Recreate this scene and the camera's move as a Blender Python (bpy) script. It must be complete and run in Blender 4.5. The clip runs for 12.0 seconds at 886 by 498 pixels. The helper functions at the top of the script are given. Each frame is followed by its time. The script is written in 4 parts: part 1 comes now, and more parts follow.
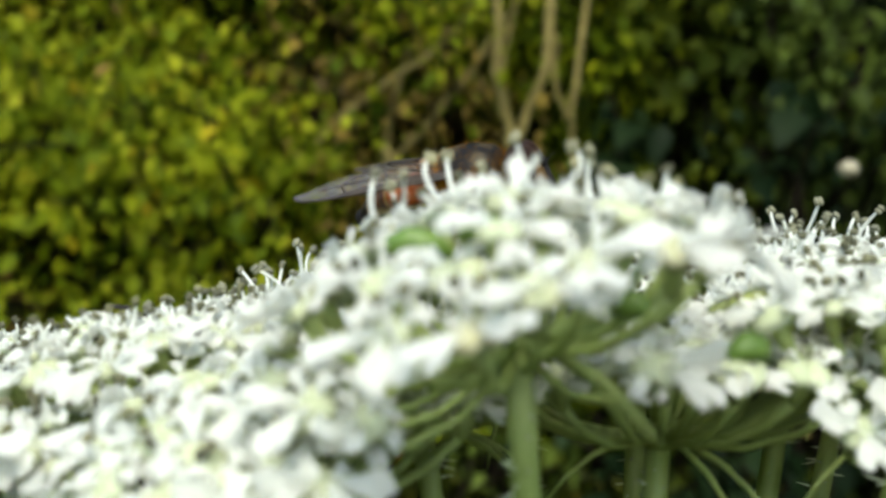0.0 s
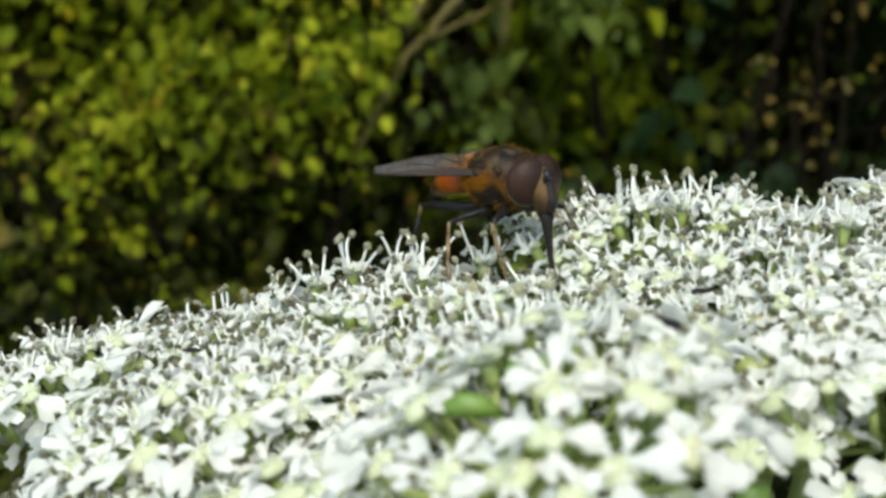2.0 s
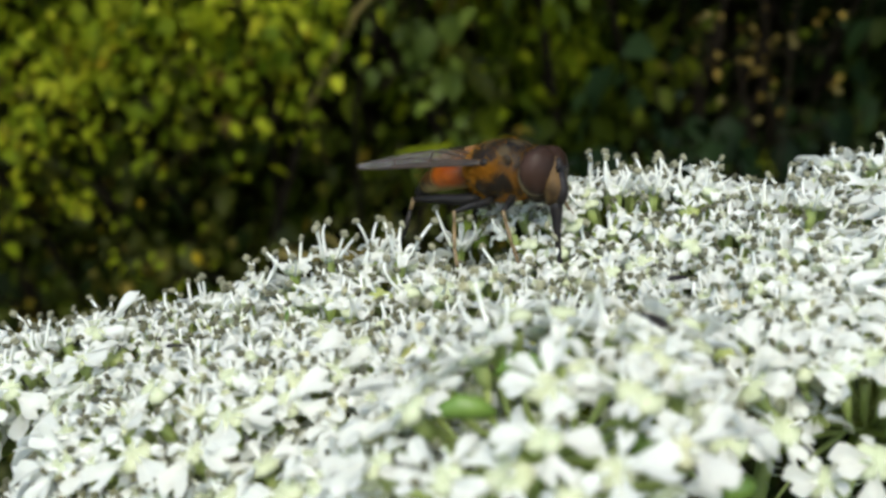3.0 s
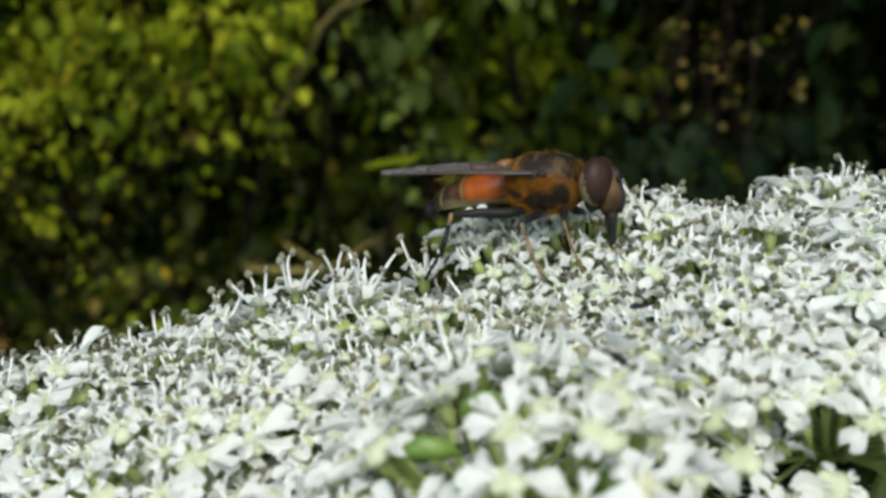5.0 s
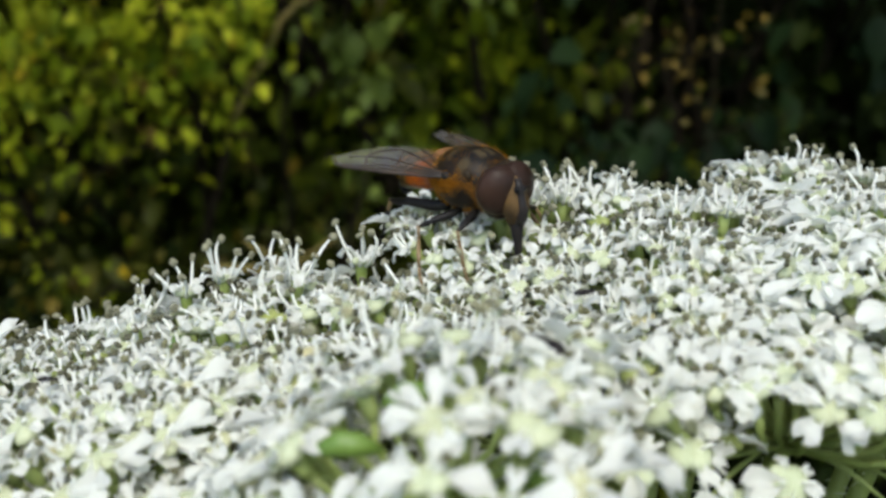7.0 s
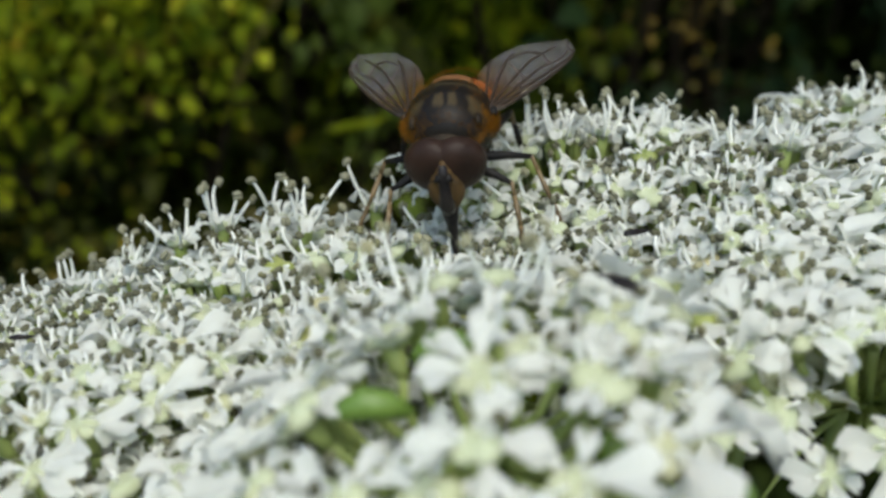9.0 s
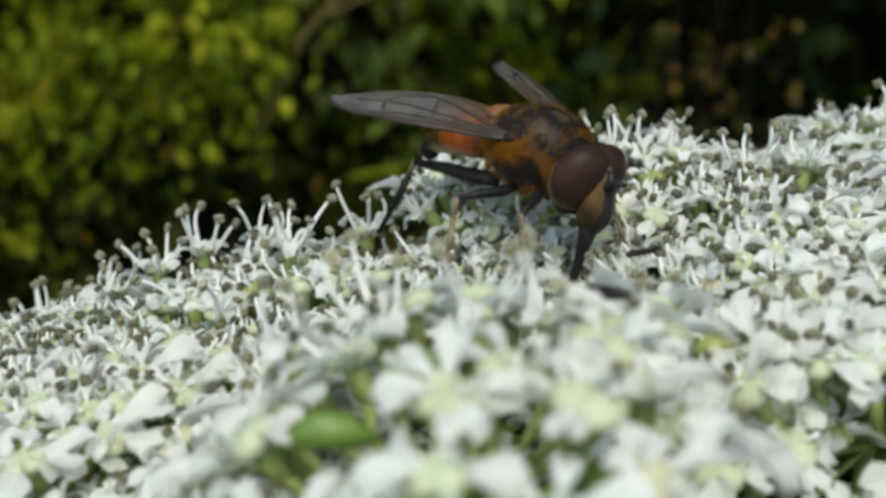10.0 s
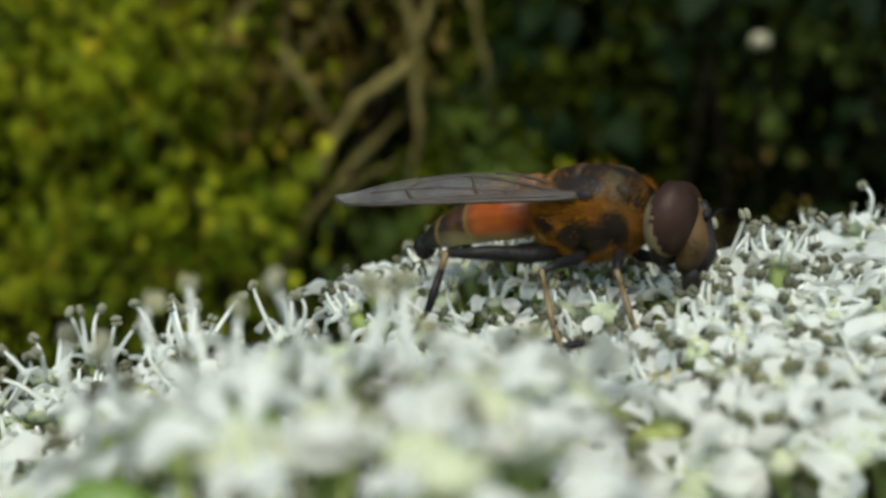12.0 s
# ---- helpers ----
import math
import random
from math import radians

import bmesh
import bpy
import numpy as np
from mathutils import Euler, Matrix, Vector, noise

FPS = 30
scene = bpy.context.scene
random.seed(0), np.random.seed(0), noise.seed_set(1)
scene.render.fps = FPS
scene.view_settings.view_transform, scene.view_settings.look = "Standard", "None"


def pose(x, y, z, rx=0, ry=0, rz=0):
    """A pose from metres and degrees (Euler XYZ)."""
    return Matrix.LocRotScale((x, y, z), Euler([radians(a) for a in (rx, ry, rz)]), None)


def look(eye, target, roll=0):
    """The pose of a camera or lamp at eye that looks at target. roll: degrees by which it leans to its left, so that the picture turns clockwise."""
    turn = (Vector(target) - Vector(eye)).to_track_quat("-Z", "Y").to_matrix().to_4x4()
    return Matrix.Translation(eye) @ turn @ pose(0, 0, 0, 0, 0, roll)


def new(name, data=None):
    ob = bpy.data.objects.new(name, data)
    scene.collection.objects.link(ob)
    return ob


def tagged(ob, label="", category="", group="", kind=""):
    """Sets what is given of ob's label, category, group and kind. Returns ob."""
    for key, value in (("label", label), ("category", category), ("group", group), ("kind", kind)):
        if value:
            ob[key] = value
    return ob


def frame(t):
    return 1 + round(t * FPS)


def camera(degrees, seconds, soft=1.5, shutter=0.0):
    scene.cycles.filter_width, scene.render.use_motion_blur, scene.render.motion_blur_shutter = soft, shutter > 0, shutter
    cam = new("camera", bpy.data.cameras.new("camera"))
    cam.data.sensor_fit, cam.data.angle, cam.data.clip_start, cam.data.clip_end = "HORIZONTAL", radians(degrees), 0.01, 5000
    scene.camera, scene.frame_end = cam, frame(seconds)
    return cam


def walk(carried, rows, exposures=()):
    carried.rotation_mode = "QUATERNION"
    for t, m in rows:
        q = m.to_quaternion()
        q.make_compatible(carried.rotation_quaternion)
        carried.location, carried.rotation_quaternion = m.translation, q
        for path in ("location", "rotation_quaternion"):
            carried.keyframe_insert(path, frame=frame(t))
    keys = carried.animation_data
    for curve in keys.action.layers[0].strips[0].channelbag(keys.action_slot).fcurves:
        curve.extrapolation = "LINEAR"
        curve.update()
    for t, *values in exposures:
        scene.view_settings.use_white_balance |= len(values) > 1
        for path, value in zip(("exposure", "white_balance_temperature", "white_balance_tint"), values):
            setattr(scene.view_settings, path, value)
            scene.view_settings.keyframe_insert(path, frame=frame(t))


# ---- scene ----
# Lengths below are written in centimetres and turned into metres by U.
U = 0.01
cam = camera(45, 12.0, soft=3.0, shutter=0.3)
cam.data.dof.use_dof = True
cam.data.dof.focus_distance = 4.6 * U
cam.data.dof.aperture_fstop = 62.0
cam.data.dof.aperture_blades = 7
PATH = [
    (0, (0.531, -6.050, 0.207), (-0.521, -1.169, 0.476), 3.63),
    (0.3, (0.664, -6.202, 0.607), (-0.456, -1.330, 0.543), 2.64),
    (0.5, (0.646, -6.126, 0.630), (-0.392, -1.236, 0.513), 1.46),
    (0.7, (0.739, -6.092, 0.844), (-0.352, -1.233, 0.402), 1.07),
    (1, (0.483, -6.231, 1.228), (-0.512, -1.381, 0.530), 1.92),
    (1.5, (0.407, -6.336, 1.448), (-0.588, -1.529, 0.497), 1.20),
    (2, (0.416, -6.420, 1.655), (-0.595, -1.633, 0.622), 0.71),
    (2.5, (0.324, -6.486, 1.778), (-0.542, -1.702, 0.612), 0.71),
    (4.5, (0.233, -6.386, 1.919), (-0.434, -1.600, 0.633), -0.14),
    (5, (0.302, -6.455, 1.957), (-0.333, -1.642, 0.758), -0.23),
    (5.5, (0.376, -6.370, 2.021), (-0.240, -1.553, 0.831), -0.50),
    (6, (0.314, -6.382, 2.095), (-0.247, -1.542, 0.970), -0.70),
    (6.5, (0.523, -6.300, 1.972), (-0.042, -1.458, 0.863), -0.44),
    (7, (0.416, -6.142, 1.813), (-0.062, -1.313, 0.606), -0.02),
    (7.2, (0.493, -6.071, 1.835), (-0.009, -1.256, 0.584), -0.34),
    (9, (0.253, -5.579, 1.520), (-0.238, -0.785, 0.186), -0.69),
    (9.5, (0.197, -5.471, 1.444), (-0.369, -0.668, 0.175), -0.72),
    (10, (0.360, -5.294, 1.334), (-0.249, -0.456, 0.231), -0.99),
    (10.5, (0.531, -5.169, 1.330), (-0.140, -0.285, 0.497), -1.24),
    (11, (0.579, -4.969, 1.053), (-0.062, -0.057, 0.378), -0.91),
    (11.5, (0.543, -4.890, 0.902), (-0.159, 0.041, 0.471), -0.88),
    (12, (0.639, -4.748, 0.916), (-0.048, 0.198, 0.657), -0.78),
]
EXPOSURES = [(0, 1.2, 6900, 3), (1.2, 1.12, 6850, 4), (2.5, 1.05, 6750, 6), (5, 0.86, 6650, 8), (7, 0.90, 6650, 8), (9, 0.67, 6650, 6), (10.5, 0.66, 6750, 6), (12, 0.68, 6850, 3)]
walk(cam, [(t, look(Vector(e) * U, Vector(g) * U, r)) for t, e, g, r in PATH], EXPOSURES)

# ---- daylight ----
world = bpy.data.worlds.new("sky")
scene.world = world
world.use_nodes = True
wn = world.node_tree.nodes
sky = wn.new("ShaderNodeTexSky")
sky.sky_type, sky.sun_disc = "NISHITA", False
sky.sun_elevation, sky.sun_rotation = radians(53.7), radians(169)
wn["Background"].inputs[1].default_value = 0.15
world.node_tree.links.new(sky.outputs[0], wn["Background"].inputs[0])
sun = new("sun", bpy.data.lights.new("sun", "SUN"))
sun.data.energy, sun.data.angle, sun.data.color = 1.95, radians(40), (1.0, 0.97, 0.90)
sun.matrix_world = look((0.12, -0.62, 0.86), (0, 0, 0))


# ---- materials ----
def material(name):
    m = bpy.data.materials.new(name)
    m.use_nodes = True
    return m, m.node_tree.nodes, m.node_tree.links, m.node_tree.nodes["Principled BSDF"]


def ramp(nodes, links, fac, stops):
    r = nodes.new("ShaderNodeValToRGB")
    while len(r.color_ramp.elements) < len(stops):
        r.color_ramp.elements.new(0.5)
    for e, (p, c) in zip(r.color_ramp.elements, stops):
        e.position, e.color = p, (*c, 1)
    links.new(fac, r.inputs[0])
    return r


def noisy(name, a, b, scale, rough=0.6, bump=0.0, bump_scale=None, rand=None, metal=0.0, clear=0.0, translucent=0.0, sheen=0.0, spec=0.5):
    """Two-tone procedural surface: noise in object space at two scales, optional random tint, relief and translucency."""
    m, n, l, p = material(name)
    tc = n.new("ShaderNodeTexCoord")
    nz = n.new("ShaderNodeTexNoise")
    nz.inputs["Scale"].default_value, nz.inputs["Detail"].default_value = scale, 5
    l.new(tc.outputs["Object"], nz.inputs["Vector"])
    r = ramp(n, l, nz.outputs[0], [(0.3, a), (0.7, b)])
    col = r.outputs[0]
    if rand:
        src = n.new("ShaderNodeNewGeometry").outputs["Random Per Island"] if rand[0] == "island" else n.new("ShaderNodeObjectInfo").outputs["Random"]
        rr = ramp(n, l, src, rand[1])
        mx = n.new("ShaderNodeMix")
        mx.data_type, mx.blend_type = "RGBA", "MULTIPLY"
        mx.inputs[0].default_value = 1
        l.new(col, mx.inputs[6]), l.new(rr.outputs[0], mx.inputs[7])
        col = mx.outputs[2]
    l.new(col, p.inputs["Base Color"])
    p.inputs["Roughness"].default_value, p.inputs["Metallic"].default_value = rough, metal
    p.inputs["Coat Weight"].default_value = clear
    p.inputs["Sheen Weight"].default_value = sheen
    p.inputs["Specular IOR Level"].default_value = spec
    if bump:
        b2 = n.new("ShaderNodeTexNoise")
        b2.inputs["Scale"].default_value, b2.inputs["Detail"].default_value = bump_scale or scale * 4, 4
        l.new(tc.outputs["Object"], b2.inputs["Vector"])
        bp = n.new("ShaderNodeBump")
        bp.inputs["Strength"].default_value, bp.inputs["Distance"].default_value = bump, 0.0002
        l.new(b2.outputs[0], bp.inputs["Height"]), l.new(bp.outputs[0], p.inputs["Normal"])
    if translucent:
        tr, ms = n.new("ShaderNodeBsdfTranslucent"), n.new("ShaderNodeMixShader")
        l.new(col, tr.inputs[0])
        ms.inputs[0].default_value = translucent
        l.new(p.outputs[0], ms.inputs[1]), l.new(tr.outputs[0], ms.inputs[2])
        l.new(ms.outputs[0], n["Material Output"].inputs[0])
    return m


PETAL = noisy("petal", (0.91, 0.92, 0.88), (0.87, 0.88, 0.82), 900, 0.55, 0.25, 2500, ("object", [(0.0, (1, 1, 1)), (0.7, (0.98, 0.98, 0.98)), (1.0, (0.95, 0.94, 0.93))]), translucent=0.6)
FILAMENT = noisy("filament", (0.86, 0.87, 0.82), (0.76, 0.78, 0.68), 600, 0.5, translucent=0.2)
ANTHER = noisy("anther", (0.20, 0.20, 0.14), (0.38, 0.37, 0.24), 1500, 0.8, 0.4, 6000, ("object", [(0.0, (0.5, 0.5, 0.5)), (0.4, (0.8, 0.8, 0.75)), (1.0, (1.25, 1.2, 1.0))]))
ANTHER_DARK = noisy("anther_dark", (0.07, 0.07, 0.045), (0.16, 0.16, 0.09), 1500, 0.8, 0.4, 6000, ("object", [(0.0, (0.6, 0.6, 0.6)), (1.0, (1.5, 1.45, 1.2))]))
NECTARY = noisy("nectary", (0.40, 0.42, 0.27), (0.51, 0.525, 0.38), 1200, 0.6, 0.3, 4000, ("object", [(0.0, (0.94, 1, 0.94)), (0.88, (0.94, 0.95, 0.88)), (1.0, (0.98, 0.87, 0.73))]), spec=0.15)
GREEN_HEART = noisy("green_heart", (0.20, 0.24, 0.06), (0.36, 0.38, 0.14), 900, 0.5, 0.3, 4000, ("object", [(0.0, (0.7, 0.75, 0.7)), (0.7, (1.1, 1.1, 1.0)), (1.0, (1.1, 1.0, 0.9))]))
BUD = noisy("bud", (0.09, 0.17, 0.022), (0.17, 0.27, 0.05), 700, 0.4, 0.2, 2500, translucent=0.15)
STALK = noisy("stalk", (0.30, 0.39, 0.09), (0.46, 0.54, 0.19), 350, 0.5, 0.3, 2500, translucent=0.35)
STALK_HAIR = noisy("stalk_hair", (0.45, 0.5, 0.3), (0.55, 0.58, 0.4), 300, 0.5)
BLACK_SHELL = noisy("black_shell", (0.012, 0.011, 0.012), (0.024, 0.020, 0.018), 1500, 0.3, 0.2, 4000, spec=0.15)
EYE = noisy("eye", (0.013, 0.009, 0.007), (0.042, 0.022, 0.015), 330, 0.3, 0.2, 9000, spec=0.10)
EYE_RIM = noisy("eye_rim", (0.10, 0.075, 0.03), (0.20, 0.155, 0.07), 1500, 0.8, 0.3, 5000)
FACE = noisy("face", (0.022, 0.013, 0.005), (0.12, 0.066, 0.018), 700, 0.6, 0.4, 6000, spec=0.25)
FUR = noisy("fur", (0.16, 0.062, 0.006), (0.58, 0.26, 0.026), 300, 0.55, rand=("island", [(0, (0.3, 0.3, 0.3)), (1, (1.3, 1.25, 1.1))]), translucent=0.4, spec=0.12)
SHOULDER = noisy("shoulder", (0.014, 0.010, 0.007), (0.035, 0.025, 0.014), 900, 0.5, 0.3, 4000, spec=0.1)
SCUTELLUM = noisy("scutellum", (0.12, 0.05, 0.018), (0.22, 0.10, 0.035), 900, 0.35, 0.3, 4000)
LEG_BLACK = noisy("leg_black", (0.008, 0.008, 0.009), (0.022, 0.019, 0.016), 1200, 0.35, 0.3, 5000, spec=0.12)
LEG_AMBER = noisy("leg_amber", (0.085, 0.055, 0.022), (0.20, 0.135, 0.06), 1200, 0.45, 0.3, 5000)
VEIN = noisy("vein", (0.02, 0.014, 0.009), (0.05, 0.032, 0.018), 1200, 0.45)
# Sunlight and pale glints on the leaves are put into this bright colour.
LEAF_SUN = noisy("leaf_sun", (0.11, 0.155, 0.008), (0.44, 0.46, 0.022), 20, 0.55, 0.2, 400, ("island", [(0, (0.22, 0.32, 0.3)), (0.3, (0.7, 0.8, 0.7)), (0.7, (1.1, 1.1, 0.95)), (0.93, (1.6, 1.5, 2.0)), (1, (1.3, 0.85, 0.9))]), translucent=0.5, spec=0.08)
LEAF_DRY = noisy("leaf_dry", (0.10, 0.065, 0.015), (0.26, 0.17, 0.045), 40, 0.7, 0.2, 400, ("island", [(0, (0.5, 0.5, 0.5)), (1, (1.4, 1.35, 1.3))]), translucent=0.25, spec=0.15)
LEAF_MID = noisy("leaf_mid", (0.06, 0.10, 0.005), (0.24, 0.265, 0.012), 26, 0.55, 0.2, 400, ("island", [(0, (0.5, 0.6, 0.5)), (0.6, (0.9, 0.95, 0.8)), (1, (1.5, 1.4, 1.1))]), translucent=0.35, spec=0.06)
# Olive leaves with the dimness below the sunlit ones put into their colour.
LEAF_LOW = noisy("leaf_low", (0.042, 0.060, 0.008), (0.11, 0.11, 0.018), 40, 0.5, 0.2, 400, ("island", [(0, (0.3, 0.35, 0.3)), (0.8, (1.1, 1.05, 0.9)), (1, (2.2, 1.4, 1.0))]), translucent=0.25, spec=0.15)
# Leaf colour darkened so that the hedge's deep shade is put into it.
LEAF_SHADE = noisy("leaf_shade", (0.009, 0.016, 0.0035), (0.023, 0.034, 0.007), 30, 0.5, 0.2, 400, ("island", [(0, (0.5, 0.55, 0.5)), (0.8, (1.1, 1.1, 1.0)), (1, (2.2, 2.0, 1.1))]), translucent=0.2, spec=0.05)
LEAF_GOLD = noisy("leaf_gold", (0.16, 0.11, 0.02), (0.42, 0.30, 0.06), 40, 0.6, 0.2, 400, ("island", [(0, (0.3, 0.3, 0.3)), (1, (1.4, 1.35, 1.3))]), translucent=0.4, spec=0.2)
LEAF_FILL = noisy("leaf_fill", (0.026, 0.043, 0.004), (0.095, 0.115, 0.011), 18, 0.5, 0.2, 400, ("island", [(0, (0.5, 0.55, 0.5)), (0.7, (1.0, 1.0, 0.9)), (1, (1.7, 1.6, 1.1))]), translucent=0.35, spec=0.06)
LEAF_PALE = noisy("leaf_pale", (0.055, 0.085, 0.012), (0.13, 0.17, 0.03), 60, 0.5, 0.2, 400, ("island", [(0, (0.5, 0.55, 0.5)), (1, (1.2, 1.2, 1.1))]), translucent=0.3, spec=0.12)
LEAF_BLUE = noisy("leaf_blue", (0.007, 0.015, 0.005), (0.015, 0.028, 0.009), 60, 0.5, 0.2, 400, ("island", [(0, (0.5, 0.6, 0.6)), (1, (1.3, 1.3, 1.1))]), translucent=0.2, spec=0.06)
TWIG = noisy("twig", (0.008, 0.006, 0.004), (0.022, 0.017, 0.010), 120, 0.85, 0.4, 600, spec=0.05)
STRAW = noisy("straw", (0.105, 0.084, 0.022), (0.24, 0.19, 0.058), 90, 0.75, 0.4, 700, spec=0.2)
SEED = noisy("seed", (0.42, 0.36, 0.22), (0.60, 0.53, 0.36), 300, 0.6, 0.3, 1500)
# Shade between the hedge leaves, put into a near-black olive colour.
DEEP_SHADE = noisy("deep", (0.007, 0.010, 0.002), (0.022, 0.026, 0.005), 9, 0.9, 0.6, 90, spec=0.03)
SOIL = noisy("soil", (0.006, 0.006, 0.003), (0.018, 0.016, 0.009), 12, 0.95, 0.6, 90, spec=0.03)
GRASS = noisy("grass", (0.05, 0.08, 0.015), (0.12, 0.16, 0.03), 40, 0.6, 0.2, 300, ("island", [(0, (0.5, 0.55, 0.5)), (1, (1.3, 1.25, 1.1))]), translucent=0.25)


class Nodes:
    """Short forms for painting a body part by the place on it, in metres of its own space."""

    def __init__(self, name, scale):
        self.mat, self.n, self.l, self.p = material(name)
        tc, sep = self.n.new("ShaderNodeTexCoord"), self.n.new("ShaderNodeSeparateXYZ")
        self.l.new(tc.outputs["Object"], sep.inputs[0])
        nz = self.n.new("ShaderNodeTexNoise")
        nz.inputs["Scale"].default_value, nz.inputs["Detail"].default_value = scale, 4
        self.l.new(tc.outputs["Object"], nz.inputs["Vector"])
        self.noise = nz.outputs[0]
        self.wob = self.calc("MULTIPLY", self.calc("SUBTRACT", nz.outputs[0], 0.5), 0.0005)
        self.x, self.y, self.z = (self.calc("ADD", sep.outputs[i], self.wob) for i in range(3))
        self.side = self.calc("ABSOLUTE", self.y, 0)

    def calc(self, op, a, b):
        k = self.n.new("ShaderNodeMath")
        k.operation = op
        for i, v in enumerate((a, b)):
            if isinstance(v, (int, float)):
                k.inputs[i].default_value = v
            else:
                self.l.new(v, k.inputs[i])
        return k.outputs[0]

    def over(self, fac, a, b):
        k = self.n.new("ShaderNodeMix")
        k.data_type = "RGBA"
        self.l.new(fac, k.inputs[0])
        for i, v in ((6, a), (7, b)):
            if isinstance(v, tuple):
                k.inputs[i].default_value = (*v, 1)
            else:
                self.l.new(v, k.inputs[i])
        return k.outputs[2]

    def step(self, v, at, soft):
        k = self.n.new("ShaderNodeMapRange")
        k.inputs[1].default_value, k.inputs[2].default_value = at - soft, at + soft
        self.l.new(v, k.inputs[0])
        return k.outputs[0]

    def flip(self, v):
        return self.calc("SUBTRACT", 1.0, v)

    def band(self, v, mid, half, soft):
        return self.flip(self.step(self.calc("ABSOLUTE", self.calc("SUBTRACT", v, mid), 0), half, soft))

    def both(self, *facs):
        out = facs[0]
        for f in facs[1:]:
            out = self.calc("MULTIPLY", out, f)
        return out

    def patch(self, u, v, cu, cv, ru, rv, soft):
        """1 inside an ellipse in the plane of u and v."""
        du = self.calc("DIVIDE", self.calc("SUBTRACT", u, cu), ru)
        dv = self.calc("DIVIDE", self.calc("SUBTRACT", v, cv), rv)
        r = self.calc("ADD", self.calc("MULTIPLY", du, du), self.calc("MULTIPLY", dv, dv))
        return self.flip(self.step(r, 1.0, soft))

    def relief(self, strength, depth):
        bp = self.n.new("ShaderNodeBump")
        bp.inputs["Strength"].default_value, bp.inputs["Distance"].default_value = strength, depth
        self.l.new(self.noise, bp.inputs["Height"]), self.l.new(bp.outputs[0], self.p.inputs["Normal"])


def membrane():
    """Thin wing skin: amber at the root, grey and half clear further out, with a silky gloss."""
    w = Nodes("wing_membrane", 700)
    root = w.step(w.x, -0.0030, 0.0012)
    tone = ramp(w.n, w.l, w.noise, [(0.3, (0.17, 0.155, 0.145)), (0.7, (0.32, 0.30, 0.29))]).outputs[0]
    w.l.new(w.over(root, tone, (0.20, 0.095, 0.035)), w.p.inputs["Base Color"])
    w.p.inputs["Roughness"].default_value, w.p.inputs["Specular IOR Level"].default_value = 0.3, 0.75
    w.relief(0.35, 0.0002)
    tr, ms = w.n.new("ShaderNodeBsdfTransparent"), w.n.new("ShaderNodeMixShader")
    tr.inputs[0].default_value = (0.86, 0.84, 0.80, 1)
    ms.inputs[0].default_value = 0.30
    w.l.new(tr.outputs[0], ms.inputs[1]), w.l.new(w.p.outputs[0], ms.inputs[2])
    w.l.new(ms.outputs[0], w.n["Material Output"].inputs[0])
    return w.mat


# Place and half size on the flank, in metres.
DARK_PATCHES = ((0.0000, 0.00075, 0.00095, 0.00048), (0.0001, -0.0010, 0.00095, 0.00050), (0.0012, -0.0006, 0.00050, 0.00060), (-0.0013, -0.0002, 0.00045, 0.00070))


def thorax_skin():
    """Thorax colouring: dark back with two dusted cross bands, tawny flanks with dark shining patches."""
    w = Nodes("thorax_skin", 1100)
    col = ramp(w.n, w.l, w.noise, [(0.3, (0.036, 0.015, 0.003)), (0.7, (0.17, 0.075, 0.012))]).outputs[0]
    dark = (0.010, 0.008, 0.006)
    high = w.calc("ADD", w.z, w.calc("MULTIPLY", w.calc("MAXIMUM", w.x, 0.0), 0.5))
    back = w.both(w.step(high, 0.00095, 0.00018), w.step(w.x, -0.00155, 0.00015))
    col = w.over(back, col, dark)
    dust = (0.048, 0.035, 0.017)
    front = w.both(w.step(high, 0.0011, 0.0002), w.band(w.x, 0.00115, 0.00036, 0.0001), w.flip(w.band(w.side, 0.00072, 0.00024, 0.00006)), w.flip(w.band(w.side, 0.0, 0.00010, 0.00004)))
    col = w.over(front, col, dust)
    col = w.over(w.both(w.step(w.z, 0.0009, 0.0002), w.band(w.x, -0.0002, 0.00010, 0.00008)), col, (0.055, 0.042, 0.024))
    col = w.over(w.both(w.step(w.z, 0.0009, 0.0002), w.band(w.x, -0.00125, 0.00010, 0.00006)), col, (0.14, 0.075, 0.022))
    for cx, cz, rx, rz in DARK_PATCHES:
        col = w.over(w.patch(w.x, w.z, cx, cz, rx, rz, 0.35), col, (0.014, 0.010, 0.007))
    w.l.new(col, w.p.inputs["Base Color"])
    w.p.inputs["Roughness"].default_value, w.p.inputs["Specular IOR Level"].default_value = 0.42, 0.14
    w.relief(0.35, 0.0001)
    return w.mat


